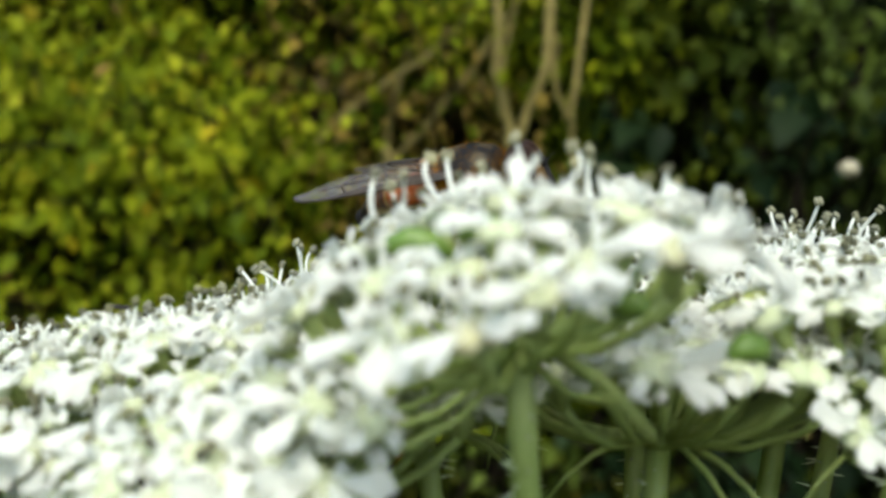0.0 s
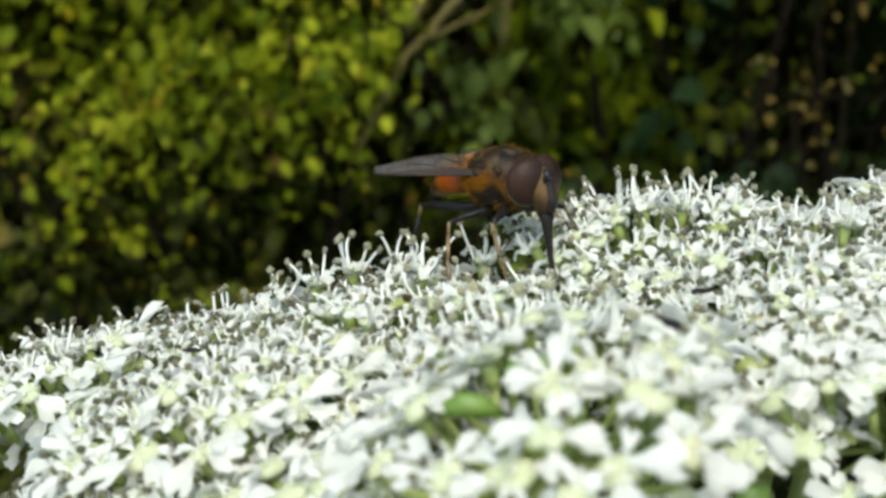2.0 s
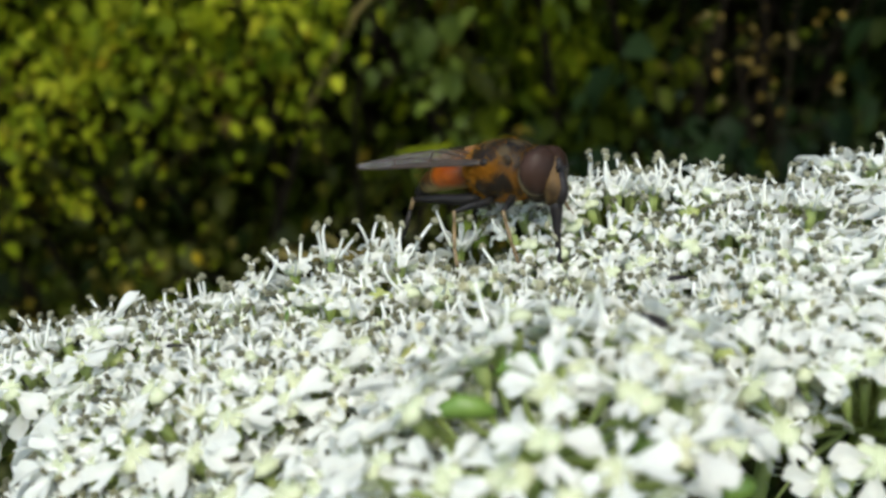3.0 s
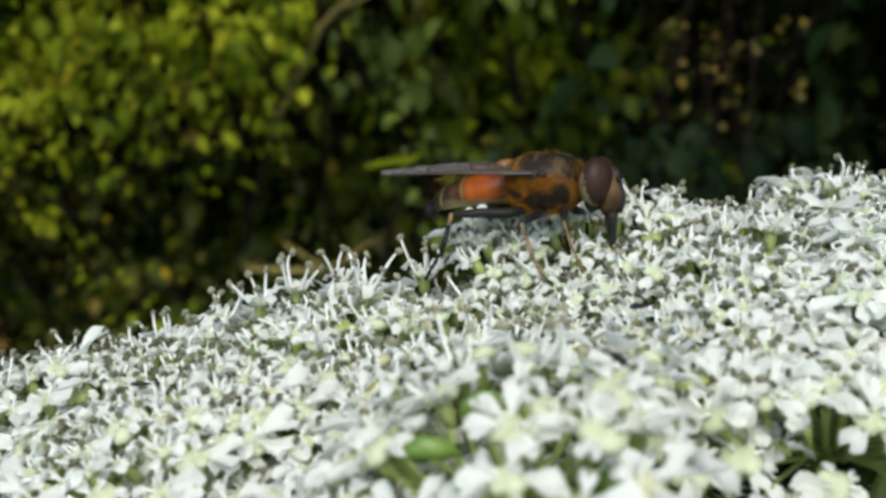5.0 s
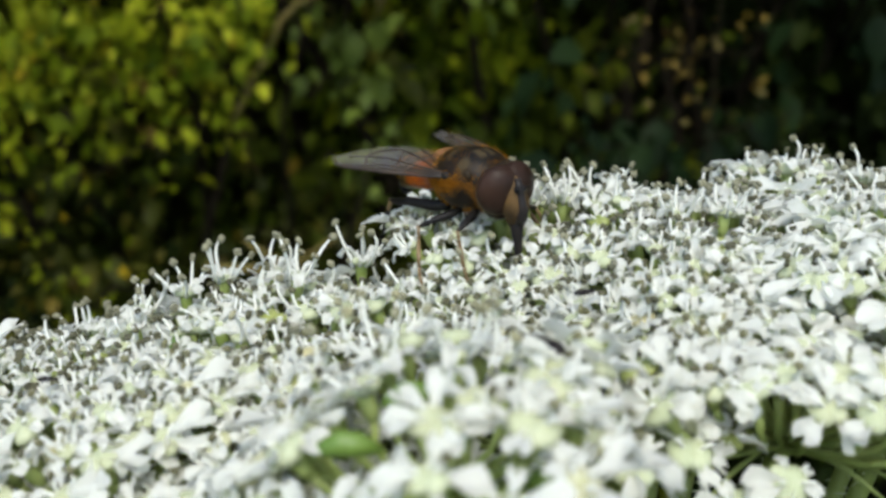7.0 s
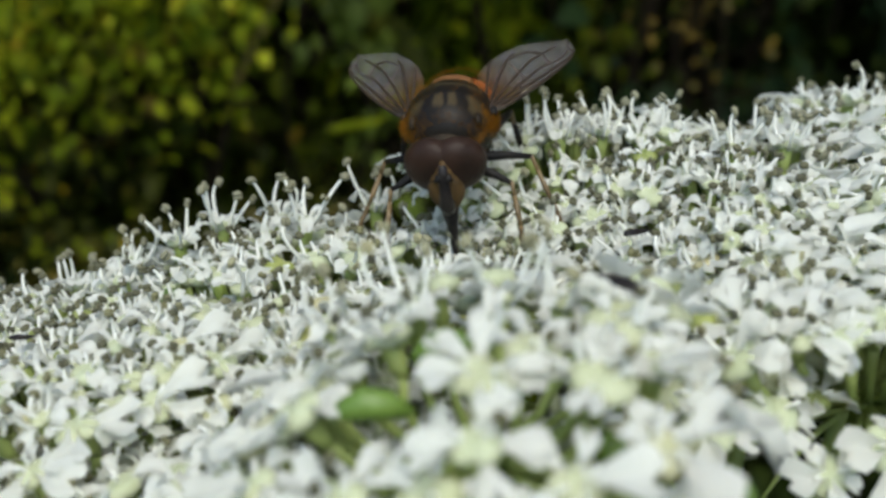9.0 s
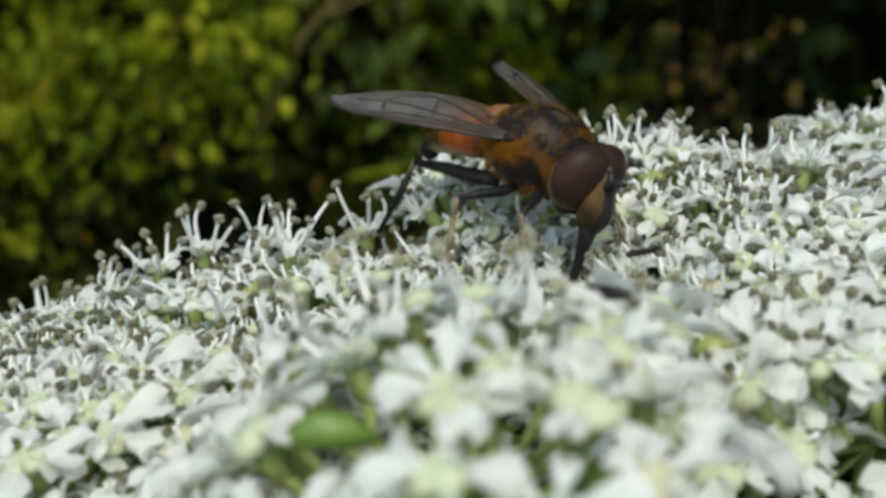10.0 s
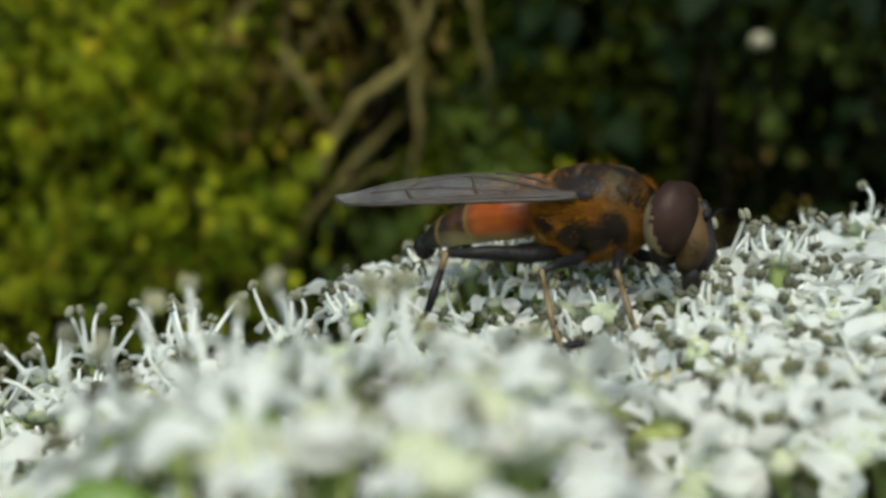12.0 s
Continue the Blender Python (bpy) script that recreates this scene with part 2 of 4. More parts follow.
def tergite_skin():
    """Abdomen colouring: orange flanks, a black mark down the middle, pale hind edges and a cream underside."""
    w = Nodes("tergite_skin", 900)
    flank = w.step(w.side, 0.0009, 0.0003)
    orange = w.both(flank, w.step(w.x, -0.0043, 0.0004), w.flip(w.step(w.x, -0.0024, 0.0006)))
    glow = ramp(w.n, w.l, w.noise, [(0.3, (0.42, 0.070, 0.004)), (0.7, (0.62, 0.145, 0.008))]).outputs[0]
    col = w.over(orange, (0.014, 0.010, 0.008), glow)
    col = w.over(w.both(flank, w.band(w.x, -0.0050, 0.00022, 0.0002)), col, (0.12, 0.045, 0.014))
    for edge in (-0.0044, -0.0058):
        col = w.over(w.band(w.x, edge, 0.00008, 0.00005), col, (0.28, 0.17, 0.05))
    below = w.flip(w.step(w.z, -0.00092, 0.00022))
    col = w.over(w.both(below, w.step(w.x, -0.0056, 0.0004)), col, (0.40, 0.31, 0.13))
    w.l.new(col, w.p.inputs["Base Color"])
    w.p.inputs["Roughness"].default_value = 0.4
    w.relief(0.3, 0.0001)
    return w.mat


MEMBRANE, TERGITE, THORAX = membrane(), tergite_skin(), thorax_skin()


# ---- mesh helpers ----
class Shape:
    """Vertices and faces in centimetres, gathered piece by piece, each piece with a material slot."""

    def __init__(self):
        self.v, self.f, self.m = [], [], []

    def add(self, verts, faces, slot=0):
        k = len(self.v)
        self.v += [tuple(p) for p in verts]
        self.f += [tuple(i + k for i in f) for f in faces]
        self.m += [slot] * len(faces)
        return self

    def rings(self, rings, slot=0, caps=True):
        n = len(rings[0])
        verts = [p for r in rings for p in r]
        faces = [(a * n + i, a * n + (i + 1) % n, (a + 1) * n + (i + 1) % n, (a + 1) * n + i) for a in range(len(rings) - 1) for i in range(n)]
        if caps:
            faces += [tuple(reversed(range(n))), tuple(range((len(rings) - 1) * n, len(rings) * n))]
        return self.add(verts, faces, slot)

    def tube(self, path, radii, sides=6, slot=0):
        path = [Vector(p) for p in path]
        rings, side = [], None
        for i, p in enumerate(path):
            d = (path[min(i + 1, len(path) - 1)] - path[max(i - 1, 0)]).normalized()
            if side is None:
                side = d.orthogonal().normalized()
            side = (side - d * side.dot(d)).normalized()
            up = d.cross(side)
            r = radii[i] if isinstance(radii, (list, tuple)) else radii
            rings.append([p + (side * math.cos(a) + up * math.sin(a)) * r for a in [k * math.tau / sides for k in range(sides)]])
        return self.rings(rings, slot)

    def ball(self, c, r, slot=0, u=10, w=7, turn=None):
        c, turn = Vector(c), turn or Matrix.Identity(3)
        rings = []
        for j in range(w):
            th = math.pi * (j + 0.35) / (w - 0.3)
            rings.append([c + turn @ Vector((r[0] * math.sin(th) * math.cos(k * math.tau / u), r[1] * math.sin(th) * math.sin(k * math.tau / u), r[2] * -math.cos(th))) for k in range(u)])
        return self.rings(rings, slot)

    def loft(self, sections, sides=18, slot=0):
        """Sections along x: x, centre y, centre z, half width, half height."""
        return self.rings([[Vector((x, y + a * math.cos(k * math.tau / sides), z + b * math.sin(k * math.tau / sides))) for k in range(sides)] for x, y, z, a, b in sections], slot)

    def mesh(self, name, mats, smooth=True):
        me = bpy.data.meshes.new(name)
        me.from_pydata([(x * U, y * U, z * U) for x, y, z in self.v], [], self.f)
        for m in mats:
            me.materials.append(m)
        me.polygons.foreach_set("material_index", self.m)
        me.polygons.foreach_set("use_smooth", [smooth] * len(self.f))
        me.update()
        return me


def at(x, y, z):
    return Matrix.Translation((x * U, y * U, z * U))


def part(name, mesh, parent, m=None, label="", kind=""):
    ob = new(name, mesh)
    ob.parent = parent
    ob.matrix_basis = m or Matrix.Identity(4)
    return tagged(ob, label, kind=kind)


def bezier(a, b, c, n):
    a, b, c = Vector(a), Vector(b), Vector(c)
    return [a * (1 - t) ** 2 + b * 2 * t * (1 - t) + c * t * t for t in [i / (n - 1) for i in range(n)]]


# ---- ground and hedge ----
def ground():
    s = Shape()
    n = 40
    span = [-40000 * (1 - i / n * 2) * abs(1 - i / n * 2) ** 3 for i in range(n + 1)]
    s.add([(x, y, -95 + 1.5 * noise.noise(Vector((x, y, 0)) * 0.02)) for y in span for x in span],
          [(j * (n + 1) + i, j * (n + 1) + i + 1, (j + 1) * (n + 1) + i + 1, (j + 1) * (n + 1) + i) for j in range(n) for i in range(n)])
    tagged(new("ground", s.mesh("ground", [SOIL])), "dark earth under the plants", "ground", kind="structure")
    g = Shape()
    rnd = random.Random(5)
    for _ in range(5000):
        x, y = rnd.uniform(-150, 150), rnd.uniform(-150, 30)
        h, a = rnd.uniform(8, 30), rnd.uniform(0, math.tau)
        c, b = math.cos(a), math.sin(a)
        l = rnd.uniform(0.1, 0.5) * h
        g.add([(x - 0.3 * b, y + 0.3 * c, -96), (x + 0.3 * b, y - 0.3 * c, -96), (x + l * 0.4 * c, y + l * 0.4 * b, -95 + h * 0.6), (x + l * c, y + l * b, -95 + h)], [(0, 1, 2), (0, 2, 3)])
    tagged(new("grass", g.mesh("grass", [GRASS])), "long green grass round the hogweed plant", "grass", kind="stuff")


def leaf_into(s, c, size, rnd, up, slot=0):
    """One ovate leaf: folded along its midrib, tip bent down."""
    q = Euler((rnd.gauss(0.5, 0.5), rnd.gauss(0, 0.5), rnd.uniform(0, math.tau))).to_matrix()
    if up:
        q = Euler((rnd.gauss(0.9, 0.35), rnd.gauss(0, 0.4), rnd.gauss(0.0, 1.2))).to_matrix()
    w = rnd.uniform(0.28, 0.42)
    pts = [(0, 0, 0), (-w, -0.35, 0.12), (0, -0.35, 0), (w, -0.35, 0.12), (-w * 0.85, -0.7, 0.06), (0, -0.7, -0.06), (w * 0.85, -0.7, 0.06), (0, -1.1, -0.2)]
    s.add([c + q @ Vector(p) * size for p in pts], [(0, 1, 2), (0, 2, 3), (1, 4, 5, 2), (2, 5, 6, 3), (4, 7, 5), (5, 7, 6)], slot)


def bush(name, label, seed, clusters, leaves, size, spots, mat, twigs, spread):
    """A shrub: forked twigs and many small leaves in loose sprays. spots: function giving a place for each spray."""
    rnd = random.Random(seed)
    root = tagged(new(name), label, "shrub", "shrubs of the hedge")
    wood, s = Shape(), Shape()
    base = [Vector(spots(rnd)) for _ in range(clusters)]
    foot = sum(base, Vector()) / len(base)
    foot = Vector((foot.x, foot.y + 12, -96))
    root.location = foot * U
    for _ in range(twigs):
        tip = rnd.choice(base)
        a = foot + Vector((rnd.uniform(-20, 20), rnd.uniform(0, 14), 0))
        m = Vector((a.x * 0.6 + tip.x * 0.4 + rnd.gauss(0, 3), max(a.y, tip.y) + rnd.uniform(2, 10), (a.z + tip.z) / 2 + 20))
        wood.tube([p - foot for p in bezier(a, m, tip, 7)], [0.7, 0.6, 0.5, 0.4, 0.3, 0.22, 0.12], 5)
    for c in base:
        tip = c + Vector((rnd.gauss(0, 1.5), -rnd.uniform(0.5, 3), rnd.gauss(0.6, 1.5)))
        wood.tube([p - foot for p in bezier(c + Vector((0, 4, -3)), c, tip, 4)], [0.16, 0.12, 0.09, 0.05], 4)
        for _ in range(rnd.randint(leaves // 2, leaves)):
            p = c.lerp(tip, rnd.random()) + Vector((rnd.gauss(0, spread), rnd.gauss(0, spread), rnd.gauss(0, spread)))
            leaf_into(s, p - foot, size * rnd.choice((0.45, 0.6, 0.8, 1.0, 1.2, 1.7)) * rnd.uniform(0.85, 1.15), rnd, True)
    part("twig_mass", wood.mesh("twig_mass", [TWIG]), root, kind="stuff")
    part("foliage", s.mesh("foliage", [mat]), root, kind="stuff")
    return root


def hedge():
    # Dark sheet that stands in for the dense shade inside the hedge.
    shade_sheet = Shape()
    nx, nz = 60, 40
    shade_sheet.add([(-180 + 360 * i / nx, 76 + 8 * noise.noise(Vector((i * 0.5, j * 0.5, 3))) + 60 * abs(i / nx * 2 - 1) ** 3 * -1, -96 + 190 * j / nz) for j in range(nz + 1) for i in range(nx + 1)],
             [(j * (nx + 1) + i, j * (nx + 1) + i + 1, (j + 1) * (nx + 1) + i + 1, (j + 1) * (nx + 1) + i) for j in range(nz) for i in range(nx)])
    tagged(new("backdrop", shade_sheet.mesh("backdrop", [DEEP_SHADE])), "dark backdrop sheet standing in for the shade inside the hedge", "hedge", kind="structure")

    def clumped(place, key, keep):
        """Draws places until one falls into a clump, so that the foliage has masses and dark gaps."""
        def draw(r):
            for _ in range(60):
                p = Vector(place(r))
                if noise.noise(Vector((p.x * 0.11, p.z * 0.11, key))) + 0.5 * noise.noise(Vector((p.x * 0.45, p.z * 0.45, key + 9))) > keep:
                    break
            return p
        return draw

    def sunny_spot(r):
        z = r.uniform(-6, 40)
        x = r.uniform(-75, (-12 if z > 5 else -15 - 0.5 * (5 - z)) + r.gauss(0, 2))
        return (x, r.uniform(38, 50) - 0.05 * x, z)

    def middle_spot(r):
        return (r.uniform(-20, -2), r.uniform(45, 56), r.uniform(-7, 25))

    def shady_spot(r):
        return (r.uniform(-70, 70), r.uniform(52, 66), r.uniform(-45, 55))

    sunny, middle, shady = clumped(sunny_spot, 2, 0.10), clumped(middle_spot, 5, 0.12), clumped(shady_spot, 7, 0.0)

    def upper(r):
        return (r.uniform(4, 30), r.uniform(44, 52), r.uniform(5, 17))

    def high(r):
        return (r.uniform(-60, -9), r.uniform(36, 42), r.uniform(3, 26))

    def bluish(r):
        return r.choice([(r.gauss(1, 3), 42, r.gauss(6.5, 2)), (r.gauss(2, 1.6), 37, r.gauss(-5, 1.0)), (r.gauss(14, 4), 44, r.gauss(10, 3)), (r.gauss(6, 3), 43, r.gauss(-6.4, 1.2)), (r.gauss(14, 2.5), 43, r.gauss(1, 1.5))])

    def sunlit(r):
        x, z, w = r.choice([(-25, -4.0, 4.0), (-25, -4.0, 4.0), (-17.5, -1.0, 2.2), (-12.8, 0.4, 1.8), (-29, -1, 3)])
        return (r.gauss(x, w), r.uniform(37, 41), r.gauss(z, w * 0.7))

    def golden(r):
        return (r.uniform(-19, -7), r.uniform(40, 45), r.uniform(5, 14))

    def filling(r):
        x = r.uniform(-78, 4)
        return (x, r.uniform(47, 58) - 0.05 * x, r.uniform(-32, 40))

    def pale(r):
        return r.choice([(r.gauss(-9.3, 0.8), 42, r.gauss(-0.5, 0.9)), (r.gauss(-3.5, 0.9), 42, r.gauss(2.8, 0.7)), (r.gauss(-6.1, 0.7), 41, r.gauss(-6.0, 0.6))])

    def glinting(r):
        return (r.gauss(6.5, 1.6), r.uniform(43, 47), r.gauss(-1.4, 2.2))

    def low(r):
        return (r.uniform(-60, 60), r.uniform(40, 60), r.uniform(-60, -12))

    bush("shrub", "shrub with small yellow-green sunlit leaves", 11, 1900, 62, 0.52, sunny, LEAF_SUN, 30, 1.5)
    bush("shrub", "bright yellow-green shoots added for the sunlit look of the upper hedge", 19, 620, 34, 0.55, clumped(high, 31, 0.12), LEAF_SUN, 10, 1.3)
    bush("shrub", "shrub shoots with small leaves in full sun", 44, 48, 34, 0.5, sunlit, LEAF_SUN, 6, 1.1)
    bush("shrub", "dry shoots with golden brown leaves round the dead stalks", 45, 90, 16, 0.5, clumped(golden, 51, -0.05), LEAF_GOLD, 8, 1.2)
    bush("shrub", "mid-green leaves filling the inside of the hedge", 41, 1500, 34, 0.9, filling, LEAF_FILL, 20, 2.2)
    bush("shrub", "bramble shoots with pale green broad leaves", 42, 22, 10, 0.85, pale, LEAF_PALE, 5, 0.8)
    bush("shrub", "thin twiggy shrub with small golden withered leaves", 43, 16, 6, 0.36, glinting, LEAF_GOLD, 8, 0.9)
    bush("shrub", "half-dead shrub with withered ochre leaves", 17, 130, 16, 0.7, clumped(sunny_spot, 21, 0.15), LEAF_DRY, 8, 1.2)
    bush("shrub", "dull green shrub with broad leaves high in the hedge", 18, 75, 23, 0.75, clumped(upper, 23, 0.0), LEAF_PALE, 8, 1.3)
    bush("shrub", "shrub with mixed mid-green leaves on thin twigs", 12, 240, 30, 0.72, middle, LEAF_MID, 10, 1.2)
    bush("shrub", "dark green shrub with deep shade put into its leaf colour", 13, 900, 26, 0.95, shady, LEAF_SHADE, 10, 2.0)
    bush("shrub", "shrub with larger dull blue-green leaves", 14, 50, 12, 1.05, bluish, LEAF_BLUE, 6, 1.0)
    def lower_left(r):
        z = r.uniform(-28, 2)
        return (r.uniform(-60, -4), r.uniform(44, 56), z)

    bush("shrub", "olive shrub below the sunlit leaves, dulled in colour for shade", 16, 320, 26, 0.85, clumped(lower_left, 11, -0.1), LEAF_LOW, 12, 1.5)
    def cover(r):
        x = r.uniform(-178, 178)
        return (x, 68 - 60 * abs(x / 180) ** 3 + r.uniform(-6, 3), r.uniform(-92, 92))

    bush("shrub", "dense hedge clipped into a wall of dark green leaves, shade put into their colour", 20, 1700, 34, 2.2, cover, LEAF_SHADE, 60, 4.5)
    bush("shrub", "low undergrowth below the hedge, darkened in colour for shade", 15, 420, 24, 1.2, low, LEAF_SHADE, 10, 2.2)


def shade_tree():
    """An unseen young tree beside the hedge, added so that its crown keeps the sun off half of it."""
    rnd = random.Random(31)
    root = tagged(new("tree"), "unseen young broad-leaved tree added beside the hedge to shade half of it", "tree")
    root.location = (0.60, 0.05, -0.96)
    tr = Shape()
    tr.tube([(0, 0, 0), (1, 1, 60), (-2, 0, 130), (-3, -4, 190), (0, -6, 250)], [4.5, 3.8, 3.2, 2.4, 1.0], 12)
    part("trunk", tr.mesh("trunk", [TWIG]), root)
    crown = Shape()
    for k in range(16):
        a, h = k * 2.4, 150 + 6 * k
        tip = Vector((math.cos(a) * rnd.uniform(25, 42) - 4, math.sin(a) * rnd.uniform(22, 38) - 14, h + rnd.uniform(30, 55)))
        limb = Shape()
        path = bezier((-2, -2, h), ((tip.x) * 0.5, tip.y * 0.5, h + 25), tip, 7)
        limb.tube(path, [1.4, 1.2, 1.0, 0.8, 0.6, 0.4, 0.15], 7)
        part("limb", limb.mesh("limb", [TWIG]), root)
        for _ in range(330):
            p = path[rnd.randint(2, 6)] + Vector((rnd.gauss(0, 10), rnd.gauss(0, 10), rnd.gauss(0, 8)))
            leaf_into(crown, p, rnd.uniform(4, 7), rnd, False)
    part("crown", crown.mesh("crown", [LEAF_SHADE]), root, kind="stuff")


def dry_stems():
    """Pale dead stalks standing in front of the hedge."""
    def stalk(name, label, arms):
        foot = Vector(arms[0][0])
        root = tagged(new(name), label, "dead stalk")
        root.location = foot * U
        for i, arm in enumerate(arms):
            pts = [Vector(p) - foot for p in arm[:-1]]
            s = Shape()
            smooth = []
            for k in range(len(pts) - 1):
                for q in range(4):
                    smooth.append(pts[k].lerp(pts[k + 1], q / 4) + Vector((noise.noise(pts[k] + Vector((q, i, 0))), 0, 0)) * 0.25)
            smooth.append(pts[-1])
            s.tube(smooth, [arm[-1] * (1 - 0.45 * k / len(smooth)) for k in range(len(smooth))], 7)
            part("stem" if i == 0 else "side_stem", s.mesh("stem", [TWIG if "dark" in label else STRAW]), root)

    stalk("dead_stalk", "pale straw-coloured forked dead stalk before the hedge", [
        [(-5.5, 47, 32), (-5.3, 40, 19), (-4.9, 37.6, 10.5), (-6.15, 37.8, 7.0), (-6.3, 38.2, 3.2), (-6.9, 40, 0.5), 0.27],
        [(-6.15, 37.8, 7.0), (-7.0, 37.2, 10.0), (-7.3, 38.2, 17), 0.22],
        [(-6.3, 37.8, 6.3), (-8.5, 37.4, 4.7), (-9.5, 37.4, 3.1), (-10.5, 37.8, 1.3), 0.3]])
    stalk("dead_stalk", "slanting bleached dead stalk leaning in the hedge", [
        [(-3, 46, 30), (-5, 40, 17), (-8.7, 39.8, 10.5), (-12.3, 39.7, 5.7), (-15, 42, 3), 0.24],
        [(-12.3, 39.7, 5.7), (-12.0, 39.7, 9), (-11, 40, 15), 0.2]])
    stalk("dead_stalk", "thin crooked dead stalk among the leaves", [
        [(-6, 47, 24), (-9.4, 40, 12.5), (-10.5, 38.2, 10.7), (-13.4, 38, 8.5), (-15.4, 38.4, 6.5), (-19, 44, 4), 0.2]])
    stalk("dead_stalk", "thin upright bleached dead stalk before the hedge", [
        [(-3.6, 46, 24), (-3.8, 38.5, 10.4), (-3.9, 38, 8.1), (-3.5, 38.3, 5.6), (-3.4, 44, 1), 0.16],
        [(-3.9, 38, 8.1), (-4.6, 37.6, 9.6), (-4.8, 38.5, 12), 0.12]])
    stalk("dead_stalk", "short crooked straw-coloured stalk leaning over the leaves", [
        [(-7.4, 46, 18), (-7.3, 39, 9.7), (-6.9, 37.7, 9.3), (-6.2, 37.4, 6.4), (-6.1, 38.5, 5.0), 0.2],
        [(-11.8, 37.6, 6.8), (-10.7, 37.4, 5.4), (-9.6, 38, 3.5), 0.2]])
    stalk("dead_stalk", "dull brown dead stalk slanting through the shaded leaves", [
        [(-6.5, 44, 6), (-8.9, 38.5, 2.3), (-10.7, 38, 0.3), (-12.0, 38, -2.3), (-13.1, 39, -4.0), (-14, 46, -8), 0.17],
        [(-9.9, 38, 1.0), (-7.8, 38, 1.9), (-6.5, 42, 3), 0.1]])
    stalk("dead_stalk", "yellowed fallen stalk lying across the lower leaves", [
        [(-16, 46, -12), (-14.4, 38, -10.3), (-12.5, 37.6, -10.2), (-10.8, 37.8, -10.2), (-9, 42, -9.6), 0.17],
        [(-12.6, 37.8, -9.0), (-11.6, 37.6, -9.5), (-10.7, 37.7, -10.0), 0.1]])
    stalk("dead_stalk", "thin dark dead stalk rising through the hedge", [
        [(-5.5, 44, 12), (-6.5, 40, 8), (-9.5, 40, 2), (-11.5, 41, -4), (-12.5, 46, -12), 0.2]])
    # Pale dry seed heads on hair-thin stalks.
    rnd = random.Random(77)
    spots = [(7.1, 38.0, 6.6, 0.4)] + [(rnd.uniform(3, 11), rnd.uniform(39, 44), rnd.uniform(-5, 4.5), rnd.uniform(0.1, 0.2)) for _ in range(14)]
    for x, y, z, r in spots:
        head = tagged(new("seed_head"), "pale dry seed head on a thin stalk before the hedge", "seed head", "dry seed heads by the hedge")
        head.location = (x * U, (y + 6) * U, -0.95)
        h, s = Shape(), Shape()
        h.ball((0, -6, z + 95), (r, r, r * 0.8), 0, 8, 6)
        part("head", h.mesh("head", [SEED if r > 0.3 else STRAW]), head)
        s.tube(bezier((0, 0, -1), (0.5, 4, 55), (0, -6, z + 95), 9), 0.025, 4)
        part("stalk", s.mesh("stalk", [TWIG]), head)
    blade = Shape()
    blade.tube([(-7.7, 32.0, -4.6), (-7.2, 32.3, -4.5), (-6.1, 32.7, -4.4), (-5.7, 33, -4.2)], [0.07, 0.13, 0.13, 0.07], 6)
    root = tagged(new("grass_stem"), "yellow-green broken grass stem in front of the hedge", "grass stem")
    root.location = (-0.077, 0.32, -0.95)
    b = part("blade", blade.mesh("blade", [LEAF_MID]), root, at(7.7, -32.0, 95))
    foot = Shape()
    foot.tube(bezier((0, 0, -1), (2, 9, 55), (-1, 12, 80), 8) + bezier((-1, 11.5, 82), (-1.5, 10, 91), (0, 0, 90.4), 6), 0.07, 6)
    part("stem", foot.mesh("stem", [TWIG]), root)


# ---- hogweed flower head ----
def surface(x, y):
    return -0.17 * math.exp(-((x - 0.1) ** 2 + (y + 1.4) ** 2) / 0.8) - 0.19 * math.exp(-((x - 0.12) ** 2 + (y + 1.28) ** 2) / 0.32) - 0.11 * math.exp(-((x - 0.8) ** 2 + (y + 1.12) ** 2) / 0.2) - 0.10 * math.exp(-((x + 1.6) ** 2 + (y + 0.9) ** 2) / 0.5) + 0.12 * math.exp(-((x + 3.1) ** 2 + (y + 1.1) ** 2) / 0.5) + 0.13 * math.exp(-((x - 0.95) ** 2 + (y + 0.25) ** 2) / 0.2) + 0.5493 + 0.168 * x + 0.0121 * y - 0.0553 * x * x + 0.0339 * x * y - 0.0182 * y * y


def petal_mesh(name, length, width, notch, curl, rnd):
    """A heart-shaped petal: narrow claw, two rounded lobes with a notch between them, hollowed along the middle."""
    rows, cols = 6, 5
    s = Shape()
    verts = []
    lean = rnd.gauss(0, 0.12)
    for i in range(rows):
        a = i / (rows - 1)
        w = width * (0.16 + 0.84 * math.sin(min(1.0, a * 1.15) * math.pi * 0.5) ** 2) * (1 - 0.30 * max(0.0, (a - 0.7) / 0.3) ** 2)
        for j in range(cols):
            b = j / (cols - 1) * 2 - 1
            lobe = 1 - notch * (1 - abs(b)) ** 1.6 * a ** 2.5 - 0.20 * abs(b) ** 4 * a ** 2
            x = 0.03 + length * a * lobe
            z = 0.35 * length * math.sin(a * 2.2) * curl + width * 0.26 * (abs(b) ** 1.6) * (1 - 0.5 * a) - 0.38 * length * a ** 3 * curl + width * 0.07 * math.sin(b * 3 + lean * 9) * a + rnd.gauss(0, 0.002)
            verts.append((x, b * w / 2 + lean * 0.2 * length * a * a, z))
    faces = [(i * cols + j, i * cols + j + 1, (i + 1) * cols + j + 1, (i + 1) * cols + j) for i in range(rows - 1) for j in range(cols - 1)]
    # A second skin just below gives the petal its thickness.
    n = len(verts)
    verts += [(x, y, z - 0.006) for x, y, z in verts]
    faces += [tuple(reversed([k + n for k in f])) for f in faces]
    s.add(verts, faces)
    return s.mesh(name, [PETAL])


